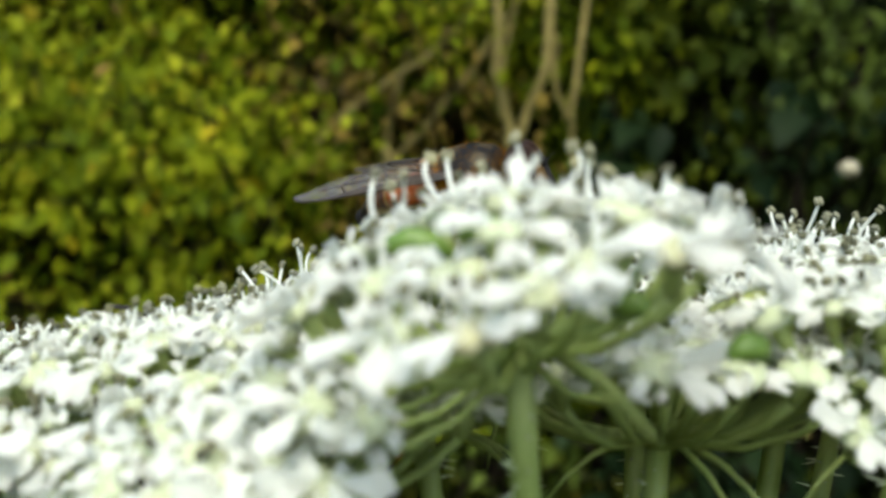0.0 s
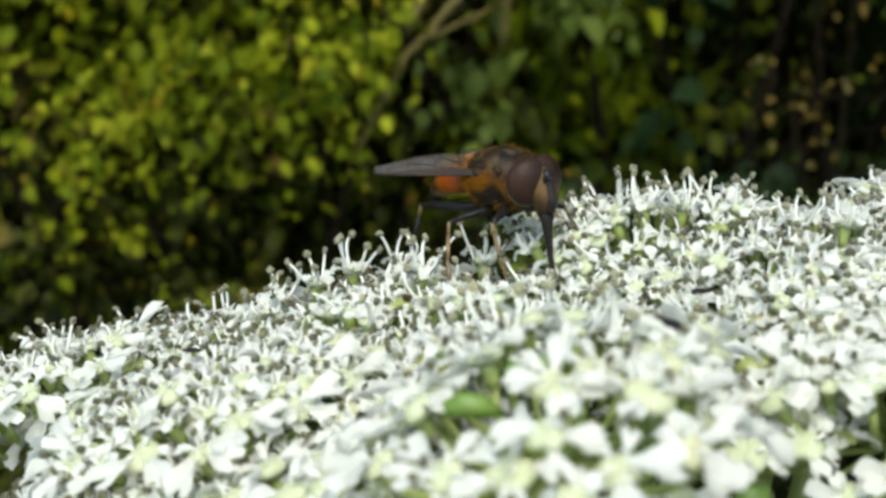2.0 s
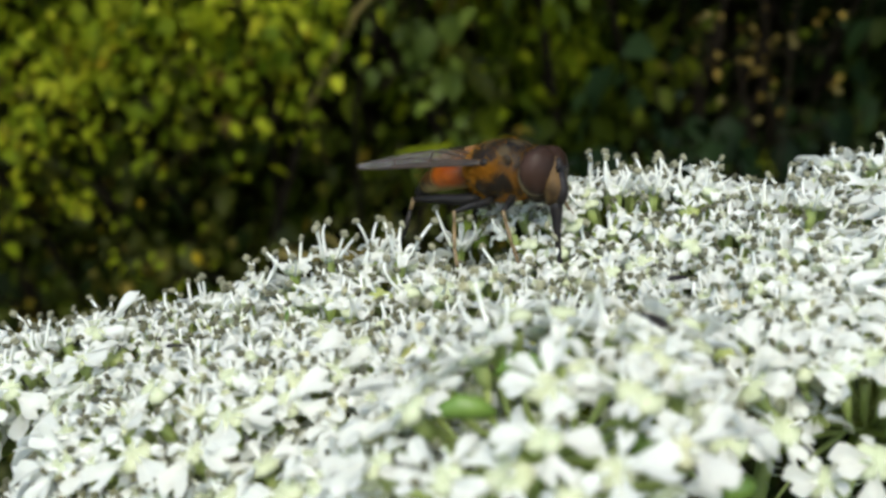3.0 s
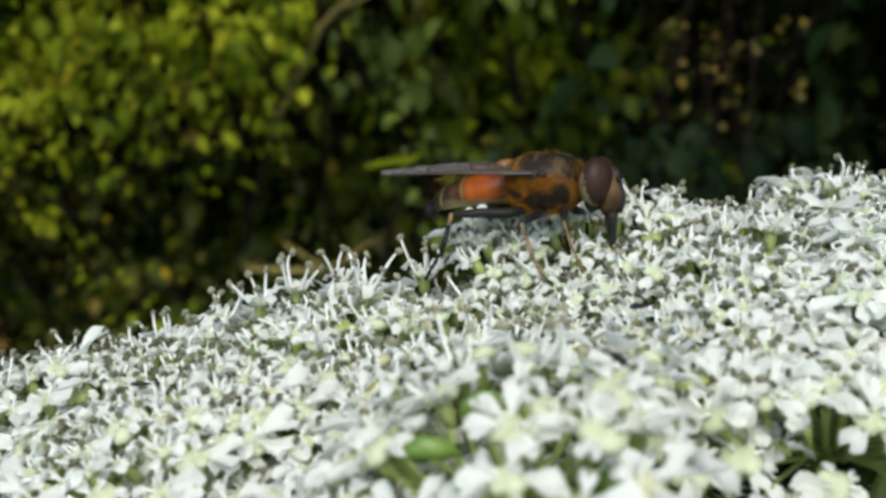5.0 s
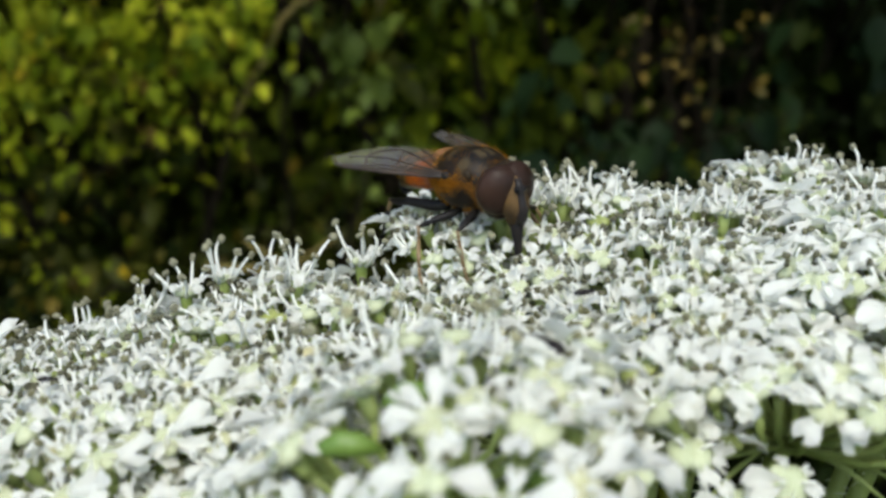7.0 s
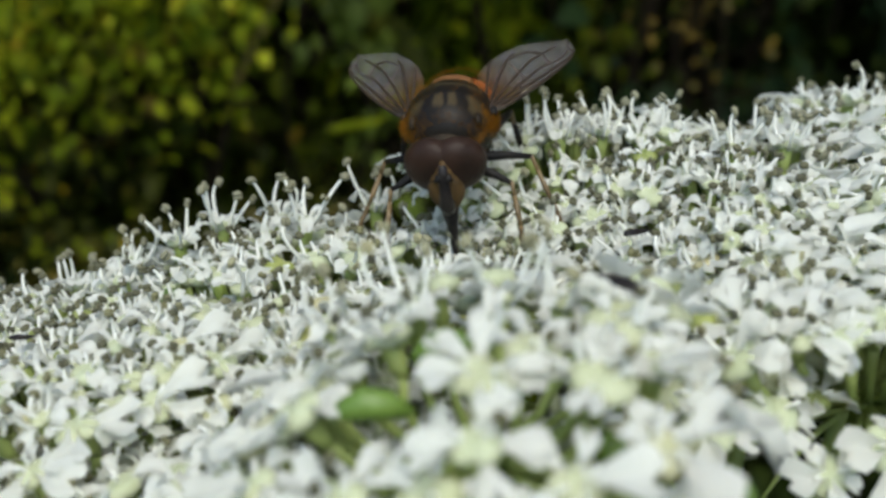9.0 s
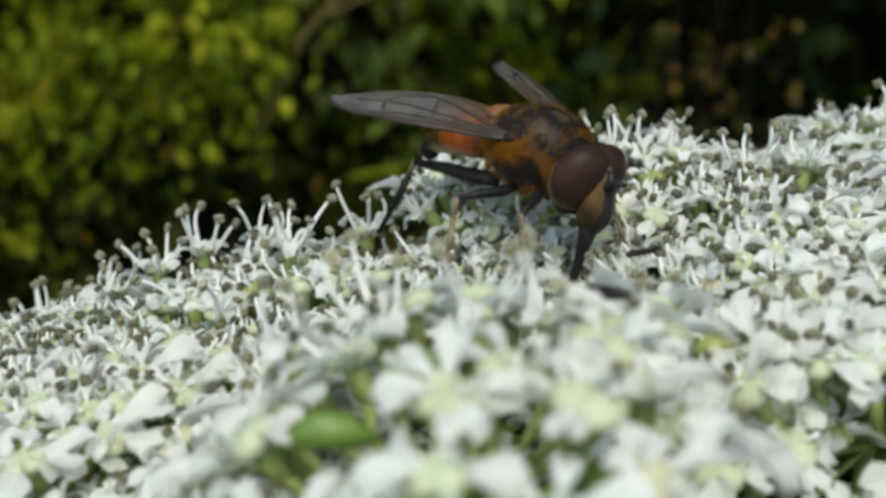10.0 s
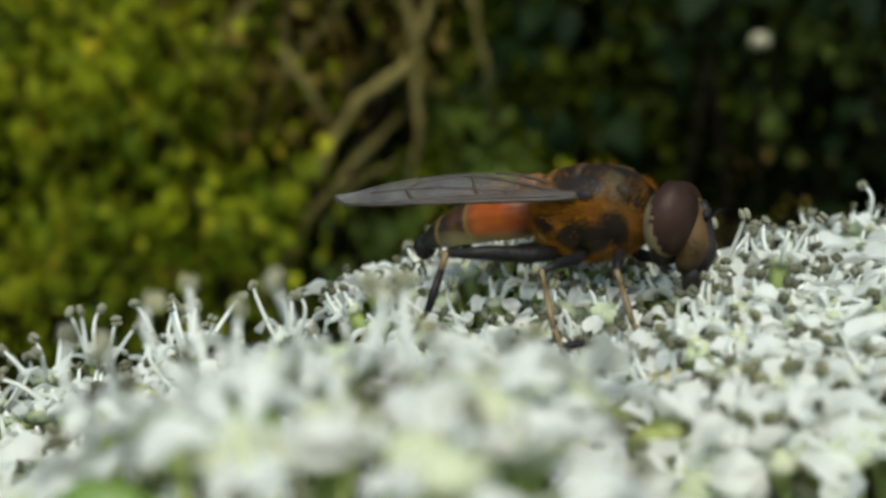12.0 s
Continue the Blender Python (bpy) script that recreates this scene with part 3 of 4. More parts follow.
def stamen_mesh(name, reach, rnd, tip_mat, size=1.0):
    """One stamen leaning along +x: a bent thread and its two-lobed anther."""
    s = Shape()
    out = rnd.uniform(0.25, 0.8)
    tip = (reach * out, rnd.gauss(0, 0.02), reach * (1.05 - 0.45 * out))
    s.tube(bezier((0.045, 0, -0.01), (reach * out * rnd.uniform(0.2, 1.6), rnd.gauss(0, 0.03), reach * rnd.uniform(0.3, 0.65)), tip, 8), [0.0105, 0.010, 0.0095, 0.009, 0.0085, 0.008, 0.007, 0.006], 5, 0)
    turn = Euler((rnd.uniform(0, 3), rnd.uniform(0, 3), rnd.uniform(0, 3))).to_matrix()
    for h in (-1, 1):
        s.ball(Vector(tip) + turn @ Vector((h * 0.010 * size, 0, 0)), (0.012 * size, 0.016 * size, 0.024 * size), 1, 7, 6, turn)
    return s.mesh(name, [FILAMENT, tip_mat])


def floret_mesh(name, disc, heart=None):
    """Heart of a floret: ovary, two-lobed nectary and the two styles."""
    s = Shape()
    s.tube([(0, 0, -0.13), (0, 0, -0.08), (0, 0, -0.02), (0, 0, 0.01)], [0.018, 0.032, 0.034, 0.02], 7, 2)
    for side in (-1, 1):
        s.ball((side * disc * 0.40, 0, 0.006), (disc * 0.74, disc * 0.98, disc * 0.47), 1, 9, 6)
        s.tube(bezier((side * disc * 0.3, 0, disc * 0.2), (side * disc * 0.4, 0, disc * 0.8), (side * disc * 0.9, 0.01, disc * 1.0), 3), [0.009, 0.007, 0.008], 4, 0)
    return s.mesh(name, [FILAMENT, heart or NECTARY, STALK])


UMBELLETS = [(0.03, -2.78), (1.5, -1.78), (-0.85, -2.68), (-1.7, -1.85), (-0.5, -1.82), (0.5, -1.72), (2.3, -1.15), (-2.4, -1.05),
             (-1.3, -1.08), (-0.2, -0.98), (1.1, -0.85), (2.55, -0.3), (0.35, -0.28), (1.5, 0.0), (2.35, 0.5), (3.4, -1.0), (3.0, -2.0), (-2.0, -2.55), (-3.1, -1.25)]
LOWERED = {7: 0.08, 12: -0.07, 14: 0.06, 0: -0.13, 13: 0.17, 2: 0.36, 3: 0.12, 4: 0.12, 5: 0.12, 1: 0.15, 16: 0.15, 17: 0.42}
BUDS = [(-0.20, -3.03, 0.36, 0.11, 8), (-0.03, -2.77, 0.435, 0.10, 20), (0.42, -2.95, 0.22, 0.06, -30), (-1.35, -1.35, 0.08, 0.05, 60), (-0.8, -1.5, 0.13, 0.05, 110), (0.75, -3.0, 0.12, 0.07, 35)]
CROWN = Vector((0.45, -1.35, -7.0))


def hogweed():
    rnd = random.Random(21)
    root = tagged(new("hogweed"), "white hogweed flower head of many crowded umbellets on green stalks", "flower")
    root.location = CROWN * U
    small = [petal_mesh("petal", rnd.uniform(0.095, 0.135), rnd.uniform(0.052, 0.078), rnd.uniform(0.25, 0.45), rnd.uniform(0.4, 1.3), rnd) for _ in range(12)]
    large = [petal_mesh("petal", rnd.uniform(0.19, 0.26), rnd.uniform(0.125, 0.175), rnd.uniform(0.35, 0.52), rnd.uniform(-0.2, 0.5), rnd) for _ in range(6)]
    medium = [petal_mesh("petal", rnd.uniform(0.125, 0.17), rnd.uniform(0.072, 0.105), rnd.uniform(0.28, 0.48), rnd.uniform(-0.1, 0.7), rnd) for _ in range(8)]
    broad = [petal_mesh("petal", rnd.uniform(0.155, 0.205), rnd.uniform(0.095, 0.135), rnd.uniform(0.3, 0.5), rnd.uniform(-0.1, 0.6), rnd) for _ in range(8)]
    wide = [floret_mesh("floret", d) for d in (0.062, 0.072, 0.082)]
    narrow = [floret_mesh("floret", d) for d in (0.040, 0.046, 0.052)]
    spent = [floret_mesh("floret", d, GREEN_HEART) for d in (0.055, 0.065, 0.075)]
    long_stamens = [stamen_mesh("stamen", rnd.uniform(0.17, 0.28), rnd, ANTHER) for _ in range(12)]
    short_stamens = [stamen_mesh("stamen", rnd.uniform(0.08, 0.15), rnd, ANTHER_DARK, 0.85) for _ in range(12)]
    ped = Shape()
    ped.tube([(0, 0, 0), (0.06, 0, 0.25), (0.09, 0, 0.5), (0.06, 0, 0.8), (0, 0, 1)], [0.019, 0.016, 0.015, 0.017, 0.022], 6)
    pedicel = ped.mesh("pedicel", [STALK])

    stem = Shape()
    stem.tube([(0, 0, -88), (0.6, 0.3, -50), (0.2, 0, -20), (0, 0, -2), (0, 0, 0.1)], [0.8, 0.75, 0.6, 0.45, 0.4], 12)
    part("stem", stem.mesh("stem", [STALK]), root)
    placed = []
    for n, (x, y) in enumerate(UMBELLETS):
        z = surface(x, y) - LOWERED.get(n, 0)
        gx = 0.168 - 0.1106 * x + 0.0339 * y
        gy = 0.0121 + 0.0339 * x - 0.0364 * y
        up = (Vector((-gx, -gy, 1)).normalized() + Vector((x - CROWN.x, y - CROWN.y, 6.5)).normalized() * 0.8).normalized()
        if n == 0:
            up = Vector((-0.12, -0.05, 1)).normalized()
        top = Vector((x, y, z))
        hub = top - up * (0.38 if n == 0 else 0.44)
        s = Shape()
        path = bezier((0, 0, 0), (hub - CROWN) * 0.5 + Vector((0, 0, 1.2)), hub - CROWN, 12)
        s.tube(path, [0.062 - 0.014 * i / 11 for i in range(12)], 8, 0)
        s.ball(hub - CROWN, (0.10, 0.10, 0.07), 0, 9, 6)
        for _ in range(130):
            i = rnd.randint(3, 10)
            p = path[i].lerp(path[i + 1], rnd.random())
            a = rnd.uniform(0, math.tau)
            d = Vector((math.cos(a), math.sin(a), rnd.uniform(-0.3, 0.3)))
            s.add([p + d * 0.05 + Vector((0, 0, 0.006)), p + d * 0.05 - Vector((0, 0, 0.006)), p + d * rnd.uniform(0.09, 0.14)], [(0, 1, 2)], 1)
        for k in range(rnd.randint(3, 6)):
            a = rnd.uniform(0, math.tau)
            d = Vector((math.cos(a), math.sin(a), 0))
            p = hub - CROWN
            s.tube(bezier(p, p + d * 0.3 - up * 0.02, p + d * rnd.uniform(0.4, 0.62) - up * rnd.uniform(0.15, 0.4), 5), [0.013, 0.014, 0.012, 0.008, 0.003], 5, 0)
        stalk = part("umbellet_stalk", s.mesh("umbellet_stalk", [STALK, STALK_HAIR]), root)
        turn = up.to_track_quat("Z", "Y").to_matrix()
        count = 84
        for k in range(count):
            rho = (0.74 if n == 0 else 0.80) * math.sqrt((k + 0.5) / count)
            a = k * 2.39996 + n
            if k < count - 18:
                rho += rnd.gauss(0, 0.03)
            flat = Vector((math.cos(a) * rho, math.sin(a) * rho, (0.06 if n == 0 else 0.02) - (0.19 if n == 0 else 0.3 if n == 2 else 0.16) * (rho / 0.8) ** 2 - (0.15 if n == 0 else 0) * (math.cos(a) * rho / 0.8) ** 2 - (0.27 if n == 0 else 0) * max(0.0, -math.sin(a)) * (rho / 0.8) ** 2 + rnd.gauss(0, 0.025)))
            spot = top + turn @ flat
            if any(((spot.x - q[0]) / 0.165) ** 2 + ((spot.y - q[1] + 0.07) / 0.20) ** 2 < 1 for q in BUDS[:2]):
                continue
            if any((top + turn @ flat - q).length < (0.15 if n == 0 else 0.135 if n in (1, 2, 5) else 0.118) for q, *_ in placed):
                continue
            p = top + turn @ flat
            if (n in (1, 16) and p.y < -2.3) or (n == 0 and p.x > 0.72):
                continue
            if n in (4, 5, 8, 9, 10, 12):
                p.z = min(p.z, surface(p.x, p.y) + (0.09 if n == 12 else 0.03) + rnd.gauss(0, 0.02))
            tilt = (up + (turn @ Vector((flat.x, flat.y, 0))) * (0.85 if n in (0, 2) else 0.75) + Vector((rnd.gauss(0, 0.13), rnd.gauss(0, 0.13), 0))).normalized()
            outer = rho > 0.62 and (p - Vector((0.3, -1.3, p.z))).length > 1.25
            placed.append((p, tilt, outer, n, stalk, hub, a))
    # Stamens that stand up along the far rim.
    for x, y, z in ((-1.5, -0.8, 0.2), (-1.3, -0.76, 0.27), (-0.86, -0.9, 0.34), (-0.58, -0.56, 0.33), (1.1, -0.55, 0.62), (0.4, 0.0, 0.56), (-2.0, -0.84, -0.02), (1.62, 0.25, 0.56), (-2.7, -0.55, -0.3), (-1.05, -0.62, 0.28), (-0.38, -2.60, 0.44), (-0.14, -2.60, 0.51), (0.11, -2.60, 0.54), (0.3, -2.6, 0.53), (0.3, -0.42, 0.66), (0.5, -0.38, 0.66), (1.35, -0.5, 0.63), (-1.75, -0.75, 0.08)):
        placed = [q for q in placed if (q[0] - Vector((x, y, z))).length > 0.16]
        n = min(range(len(UMBELLETS)), key=lambda i: (UMBELLETS[i][0] - x) ** 2 + (UMBELLETS[i][1] - y) ** 2)
        mate = next(q for q in placed if q[3] == n)
        placed.append((Vector((x, y, z)), Vector((rnd.gauss(0, 0.1), rnd.gauss(0, 0.1), 1)).normalized(), None, n, mate[4], mate[5], rnd.uniform(0, 6)))
    # A few florets that hang out low at the near rim, turned to the open side.
    for x, y, z, tx in ((-0.62, -3.05, -0.08, -0.4), (-0.3, -3.12, -0.15, 0.1), (0.5, -2.95, 0.07, 0.2), (-0.42, -3.2, -0.1, -0.2), (1.15, -2.35, -0.12, 0.1), (1.35, -2.3, -0.04, 0.3)):
        n = 0 if x < 0.9 else 1
        mate = next(q for q in placed if q[3] == n)
        placed.append((Vector((x, y, z)), Vector((tx, -0.75, 0.65)).normalized(), True, n, mate[4], mate[5], 0.0))
    placed.sort(key=lambda q: (q[0] - Vector((0, -4.2, 0.8))).length)
    rest = Shape()
    slots = [PETAL, FILAMENT, ANTHER, FILAMENT, NECTARY, STALK, FILAMENT, ANTHER_DARK, FILAMENT, GREEN_HEART, STALK]
    for k, (p, up, outer, n, stalk, hub, a) in enumerate(placed):
        if outer is None:
            me, petals, stamens = rnd.choice(narrow), small, [rnd.choice(long_stamens) for _ in range(5 if p.y > -2 else 3)]
        elif outer:
            me, petals, stamens = rnd.choice(wide), large, [rnd.choice(short_stamens) for _ in range(rnd.choice((0, 0, 0, 2)))]
        elif n in (0, 1, 2, 5, 6, 16):
            me, petals, stamens = rnd.choice(wide), broad if n in (0, 1) else medium, [rnd.choice(short_stamens) for _ in range(rnd.choice((0, 0, 1, 3)))]
        else:
            me, petals, stamens = rnd.choice(narrow + narrow + wide), rnd.choice((small, small, small + medium)), [rnd.choice(long_stamens + short_stamens * 6 if p.y > -1.6 else short_stamens) for _ in range(rnd.choice((1, 2, 3, 4)))]
        count = 5
        if outer is False and p.y > -2.1 and rnd.random() < 0.19:
            me, stamens, count = rnd.choice(spent), stamens[:1], rnd.choice((2, 3, 4))
            p = p - up * 0.05
        m = Matrix.Translation((p - CROWN) * U) @ (up.to_track_quat("Z", "Y").to_matrix().to_4x4()) @ pose(0, 0, 0, 0, 0, rnd.uniform(0, 360))
        d = p - up * 0.12 - hub
        span = d.length
        side = Vector((0, 0, -1))
        zx = d.normalized()
        xx = (side - zx * side.dot(zx)).normalized()
        r3 = Matrix((xx, zx.cross(xx), zx)).transposed().to_4x4()
        part("pedicel", pedicel, stalk, Matrix.Translation((hub - CROWN) * U) @ r3 @ Matrix.Diagonal((1, 1, span, 1)))
        blades = []
        outward = math.degrees(math.atan2((m.inverted().to_3x3() @ (p - hub)).y, (m.inverted().to_3x3() @ (p - hub)).x))
        for j in range(count):
            ang = j * 72 + rnd.gauss(0, 9)
            pm = rnd.choice(petals)
            if outer and abs((ang - outward + 180) % 360 - 180) > 80:
                pm = rnd.choice(small)
            blades.append((pm, pose(0, 0, 0, rnd.gauss(0, 11), rnd.gauss(-11, 12), ang)))
        threads = [(sm, pose(0, 0, 0, 0, 0, j * 72 + 36 + rnd.gauss(0, 14))) for j, sm in enumerate(stamens)]
        if k < 330:
            ob = part("floret", me, root, m)
            for pm, b in blades:
                part("petal", pm, ob, b)
            for sm, b in threads:
                part("stamen", sm, ob, b)
        else:
            for mesh, mm, first in [(me, m, 8 if me in spent else 3)] + [(pm, m @ b, 0) for pm, b in blades] + [(sm, m @ b, 1 if sm in long_stamens else 6) for sm, b in threads]:
                base = len(rest.v)
                rest.v += [tuple((mm @ v.co) / U) for v in mesh.vertices]
                for f in mesh.polygons:
                    rest.f.append(tuple(i + base for i in f.vertices))
                    rest.m.append(f.material_index + first)
    part("bloom_mass", rest.mesh("bloom_mass", slots), root, kind="stuff")
    # Unopened green buds.
    for x, y, z, l, rz in BUDS:
        b = Shape()
        b.tube([(-l, 0, -0.01), (-l * 0.7, 0, 0.012), (-l * 0.2, 0, 0.03), (l * 0.4, 0, 0.024), (l * 0.8, 0, 0.008), (l * 1.05, 0, 0)], [0.006, 0.03, 0.047, 0.042, 0.022, 0.005], 9)
        part("bud", b.mesh("bud", [BUD]), root, Matrix.Translation((Vector((x, y, z)) - CROWN) * U) @ pose(0, 0, 0, 0, 0, rz), "green unopened bud")
    return root


# ---- hoverfly ----
K = 0.92


def fur_patch(points, length, rnd, n):
    s = Shape()
    for _ in range(n):
        p, d = points(rnd)
        d = (d + Vector((rnd.gauss(-0.7, 0.35), rnd.gauss(0, 0.3), rnd.gauss(0.05, 0.3)))).normalized()
        side = d.orthogonal().normalized() * 0.0008
        t = p + d * length * rnd.uniform(0.5, 1.2)
        s.add([p - side, p + side, t], [(0, 1, 2)])
    return s


def scaled(s):
    s.v = [(x * K, y * K, z * K) for x, y, z in s.v]
    return s


def hoverfly():
    rnd = random.Random(8)
    fly = tagged(new("hoverfly"), "brown hoverfly with orange-sided abdomen, feeding on the hogweed", "insect")

    th = scaled(Shape().loft([(-0.24, 0, 0.02, 0.05, 0.05), (-0.22, 0, 0.02, 0.11, 0.11), (-0.15, 0, 0.01, 0.165, 0.155), (-0.05, 0, 0.0, 0.19, 0.185), (0.06, 0, 0.0, 0.19, 0.185), (0.15, 0, 0.0, 0.165, 0.165), (0.21, 0, -0.005, 0.12, 0.12), (0.245, 0, -0.01, 0.06, 0.07)], 22))
    th.v = [(x, y * 1.12, z) for x, y, z in th.v]
    thorax = part("thorax", th.mesh("thorax", [THORAX]), fly, label="dark brown thorax with dusted bands and tawny flanks")
    for sgn in (-1, 1):
        for nm, place, size, mat, label in (("shoulder_knob", (0.155, sgn * 0.148, 0.062), (0.042, 0.022, 0.036), SHOULDER, "dull grey-brown shoulder knob"),
                                            ("wing_hinge", (0.03, sgn * 0.205, 0.055), (0.035, 0.022, 0.024), LEG_BLACK, "black knobbly wing hinge"),
                                            ("wing_hinge", (-0.02, sgn * 0.206, 0.04), (0.026, 0.02, 0.02), LEG_BLACK, "black knobbly wing hinge")):
            part(nm, scaled(Shape().ball(place, size, 0, 14, 8)).mesh(nm, [mat]), thorax, label=label)

    def on_thorax(r):
        a, u = r.uniform(0, math.tau), r.uniform(-0.22, 0.23)
        w = 0.193 * math.sqrt(max(0.05, 1 - (u / 0.26) ** 2))
        if math.sin(a) > 0.55 and -0.17 < u < 0.2 and r.random() < 0.95:
            a = r.choice((0.35, math.pi - 0.35)) + r.gauss(0, 0.28)
        if any(((u * K * U - x) / c) ** 2 + ((math.sin(a) * w * K * U - z) / d) ** 2 < 1 for x, z, c, d in DARK_PATCHES) and r.random() < 0.93:
            a = r.choice((0.05, math.pi - 0.05)) + r.gauss(0, 0.13)
        n = Vector((u * 1.2, math.cos(a) * w, math.sin(a) * w))
        return Vector((u, math.cos(a) * w * 1.12, math.sin(a) * w * 0.97)) * K, n.normalized()

    part("fur", fur_patch(on_thorax, 0.030, rnd, 9000).mesh("fur", [FUR]), thorax, label="short orange-brown fur", kind="stuff")
    sc = scaled(Shape().ball((-0.235, 0, 0.10), (0.075, 0.11, 0.05), 0, 14, 8))
    part("scutellum", sc.mesh("scutellum", [SCUTELLUM]), fly, label="reddish brown glossy scutellum")

    ab = Shape().loft([(-0.18, 0, 0.0, 0.09, 0.06), (-0.22, 0, 0.0, 0.15, 0.092), (-0.30, 0, -0.008, 0.18, 0.102), (-0.37, 0, -0.016, 0.183, 0.104), (-0.385, 0, -0.017, 0.178, 0.100), (-0.46, 0, -0.030, 0.170, 0.098), (-0.535, 0, -0.048, 0.152, 0.090), (-0.55, 0, -0.052, 0.145, 0.085), (-0.62, 0, -0.074, 0.116, 0.074), (-0.66, 0, -0.088, 0.095, 0.064), (-0.70, 0, -0.108, 0.07, 0.052), (-0.735, 0, -0.13, 0.042, 0.036), (-0.75, 0, -0.142, 0.015, 0.015)], 24)
    abdomen = part("abdomen", scaled(ab).mesh("abdomen", [TERGITE]), fly, label="abdomen with orange flanks, black bands and cream underside")

    def on_abdomen(r):
        u, a = r.uniform(-0.7, -0.2), r.uniform(0, math.tau)
        w = 0.185 * max(0.2, 1 - ((u + 0.32) / 0.55) ** 2)
        return Vector((u, math.cos(a) * w, math.sin(a) * w * 0.63 - 0.1 * max(0, -u - 0.4))) * K, Vector((-0.4, math.cos(a), math.sin(a))).normalized()

    part("fur", fur_patch(on_abdomen, 0.014, rnd, 1800).mesh("fur", [FUR]), abdomen, label="sparse pale hairs", kind="stuff")
    tail = scaled(Shape().ball((-0.74, 0, -0.15), (0.05, 0.05, 0.055), 0, 10, 6))
    part("tail_tip", tail.mesh("tail_tip", [BLACK_SHELL]), abdomen)

    hd = Shape().loft([(0.235, 0, -0.02, 0.06, 0.07), (0.255, 0, -0.015, 0.13, 0.14), (0.285, 0, -0.015, 0.165, 0.17), (0.31, 0, -0.03, 0.14, 0.14), (0.36, 0, -0.06, 0.06, 0.09)], 20)
    head = part("head", scaled(hd).mesh("head", [SHOULDER]), fly, label="broad dark head with large eyes")
    for sgn in (-1, 1):
        e = Shape().ball((0, 0, 0), (0.091, 0.134, 0.145), 0, 24, 16)
        m = pose(0.322 * K * U, sgn * 0.055 * K * U, 0.008 * K * U, sgn * 12, 4, sgn * 14)
        part("eye", scaled(e).mesh("eye", [EYE]), head, m, "large dark red-brown compound eye")
        rm = Shape().ball((0, 0, 0), (0.089, 0.133, 0.143), 0, 24, 12)
        part("rim", scaled(rm).mesh("rim", [EYE_RIM]), head, pose(0.3165 * K * U, sgn * 0.054 * K * U, 0.003 * K * U, sgn * 12, 4, sgn * 14), "cream rim behind the eye")
        an = Shape()
        an.tube([(0.405, sgn * 0.018, 0.03), (0.435, sgn * 0.022, 0.035), (0.452, sgn * 0.026, 0.02)], [0.011, 0.016, 0.018], 6)
        an.tube([(0.45, sgn * 0.026, 0.03), (0.475, sgn * 0.045, 0.055), (0.50, sgn * 0.07, 0.065)], [0.004, 0.003, 0.002], 4)
        part("antenna", scaled(an).mesh("antenna", [LEG_BLACK]), head)
    fc = Shape()
    fc.rings([[Vector((x + d * math.cos(a) * 0.8, w * math.sin(a), z)) for a in [k * math.tau / 16 for k in range(16)]] for z, x, w, d in
              ((0.095, 0.385, 0.012, 0.03), (0.06, 0.392, 0.036, 0.05), (0.02, 0.396, 0.060, 0.058), (-0.03, 0.398, 0.078, 0.070), (-0.075, 0.402, 0.084, 0.082), (-0.115, 0.398, 0.076, 0.082), (-0.155, 0.392, 0.058, 0.07), (-0.19, 0.388, 0.04, 0.048))])
    face = part("face", scaled(fc).mesh("face", [FACE]), head, label="golden dusted face")
    st = Shape().tube([(0.412, 0, 0.085), (0.428, 0, 0.045), (0.435, 0, 0.0), (0.446, 0, -0.045), (0.455, 0, -0.085), (0.450, 0, -0.12), (0.43, 0, -0.165)], [0.018, 0.026, 0.026, 0.028, 0.034, 0.036, 0.034], 10)
    part("face_stripe", scaled(st).mesh("face_stripe", [BLACK_SHELL]), face, label="shiny black central stripe")
    pb = Shape().tube([(0.40, 0, -0.15), (0.405, 0, -0.21), (0.41, 0, -0.28), (0.415, 0, -0.35), (0.42, 0, -0.42), (0.43, 0, -0.49), (0.445, 0, -0.55), (0.452, 0, -0.57)], [0.044, 0.038, 0.028, 0.022, 0.018, 0.017, 0.024, 0.014], 12)
    part("proboscis", scaled(pb).mesh("proboscis", [BLACK_SHELL]), head, label="black extended proboscis")

    wings = []
    for sgn in (-1, 1):
        w = Shape()
        rows, cols = 22, 9
        top, veins = [], Shape()

        def wing_point(a, b):
            lead = 0.03 + 0.055 * math.sin(a ** 0.8 * math.pi * 0.8)
            trail = -0.03 - 0.17 * math.sin(min(1.0, a * 1.02) ** 0.8 * math.pi * 0.86) ** 0.8
            end = (1 - ((a - 0.72) / 0.28) ** 2.2) ** 0.5 if a > 0.72 else 1
            y = -0.035 * a + (lead + (trail - lead) * b + 0.035 * a) * end
            return Vector((-1.0 * a + 0.03 * b * a * end, sgn * y, 0.010 * math.sin(b * 9 + a * 3) * (0.4 + a) + 0.02 * math.sin(a * 2.6)))

        for i in range(rows):
            for j in range(cols):
                top.append(wing_point(1 - (1 - i / (rows - 1)) ** 1.8, j / (cols - 1)))
        faces = [(i * cols + j, i * cols + j + 1, (i + 1) * cols + j + 1, (i + 1) * cols + j) for i in range(rows - 1) for j in range(cols - 1)]
        w.add(top, faces)
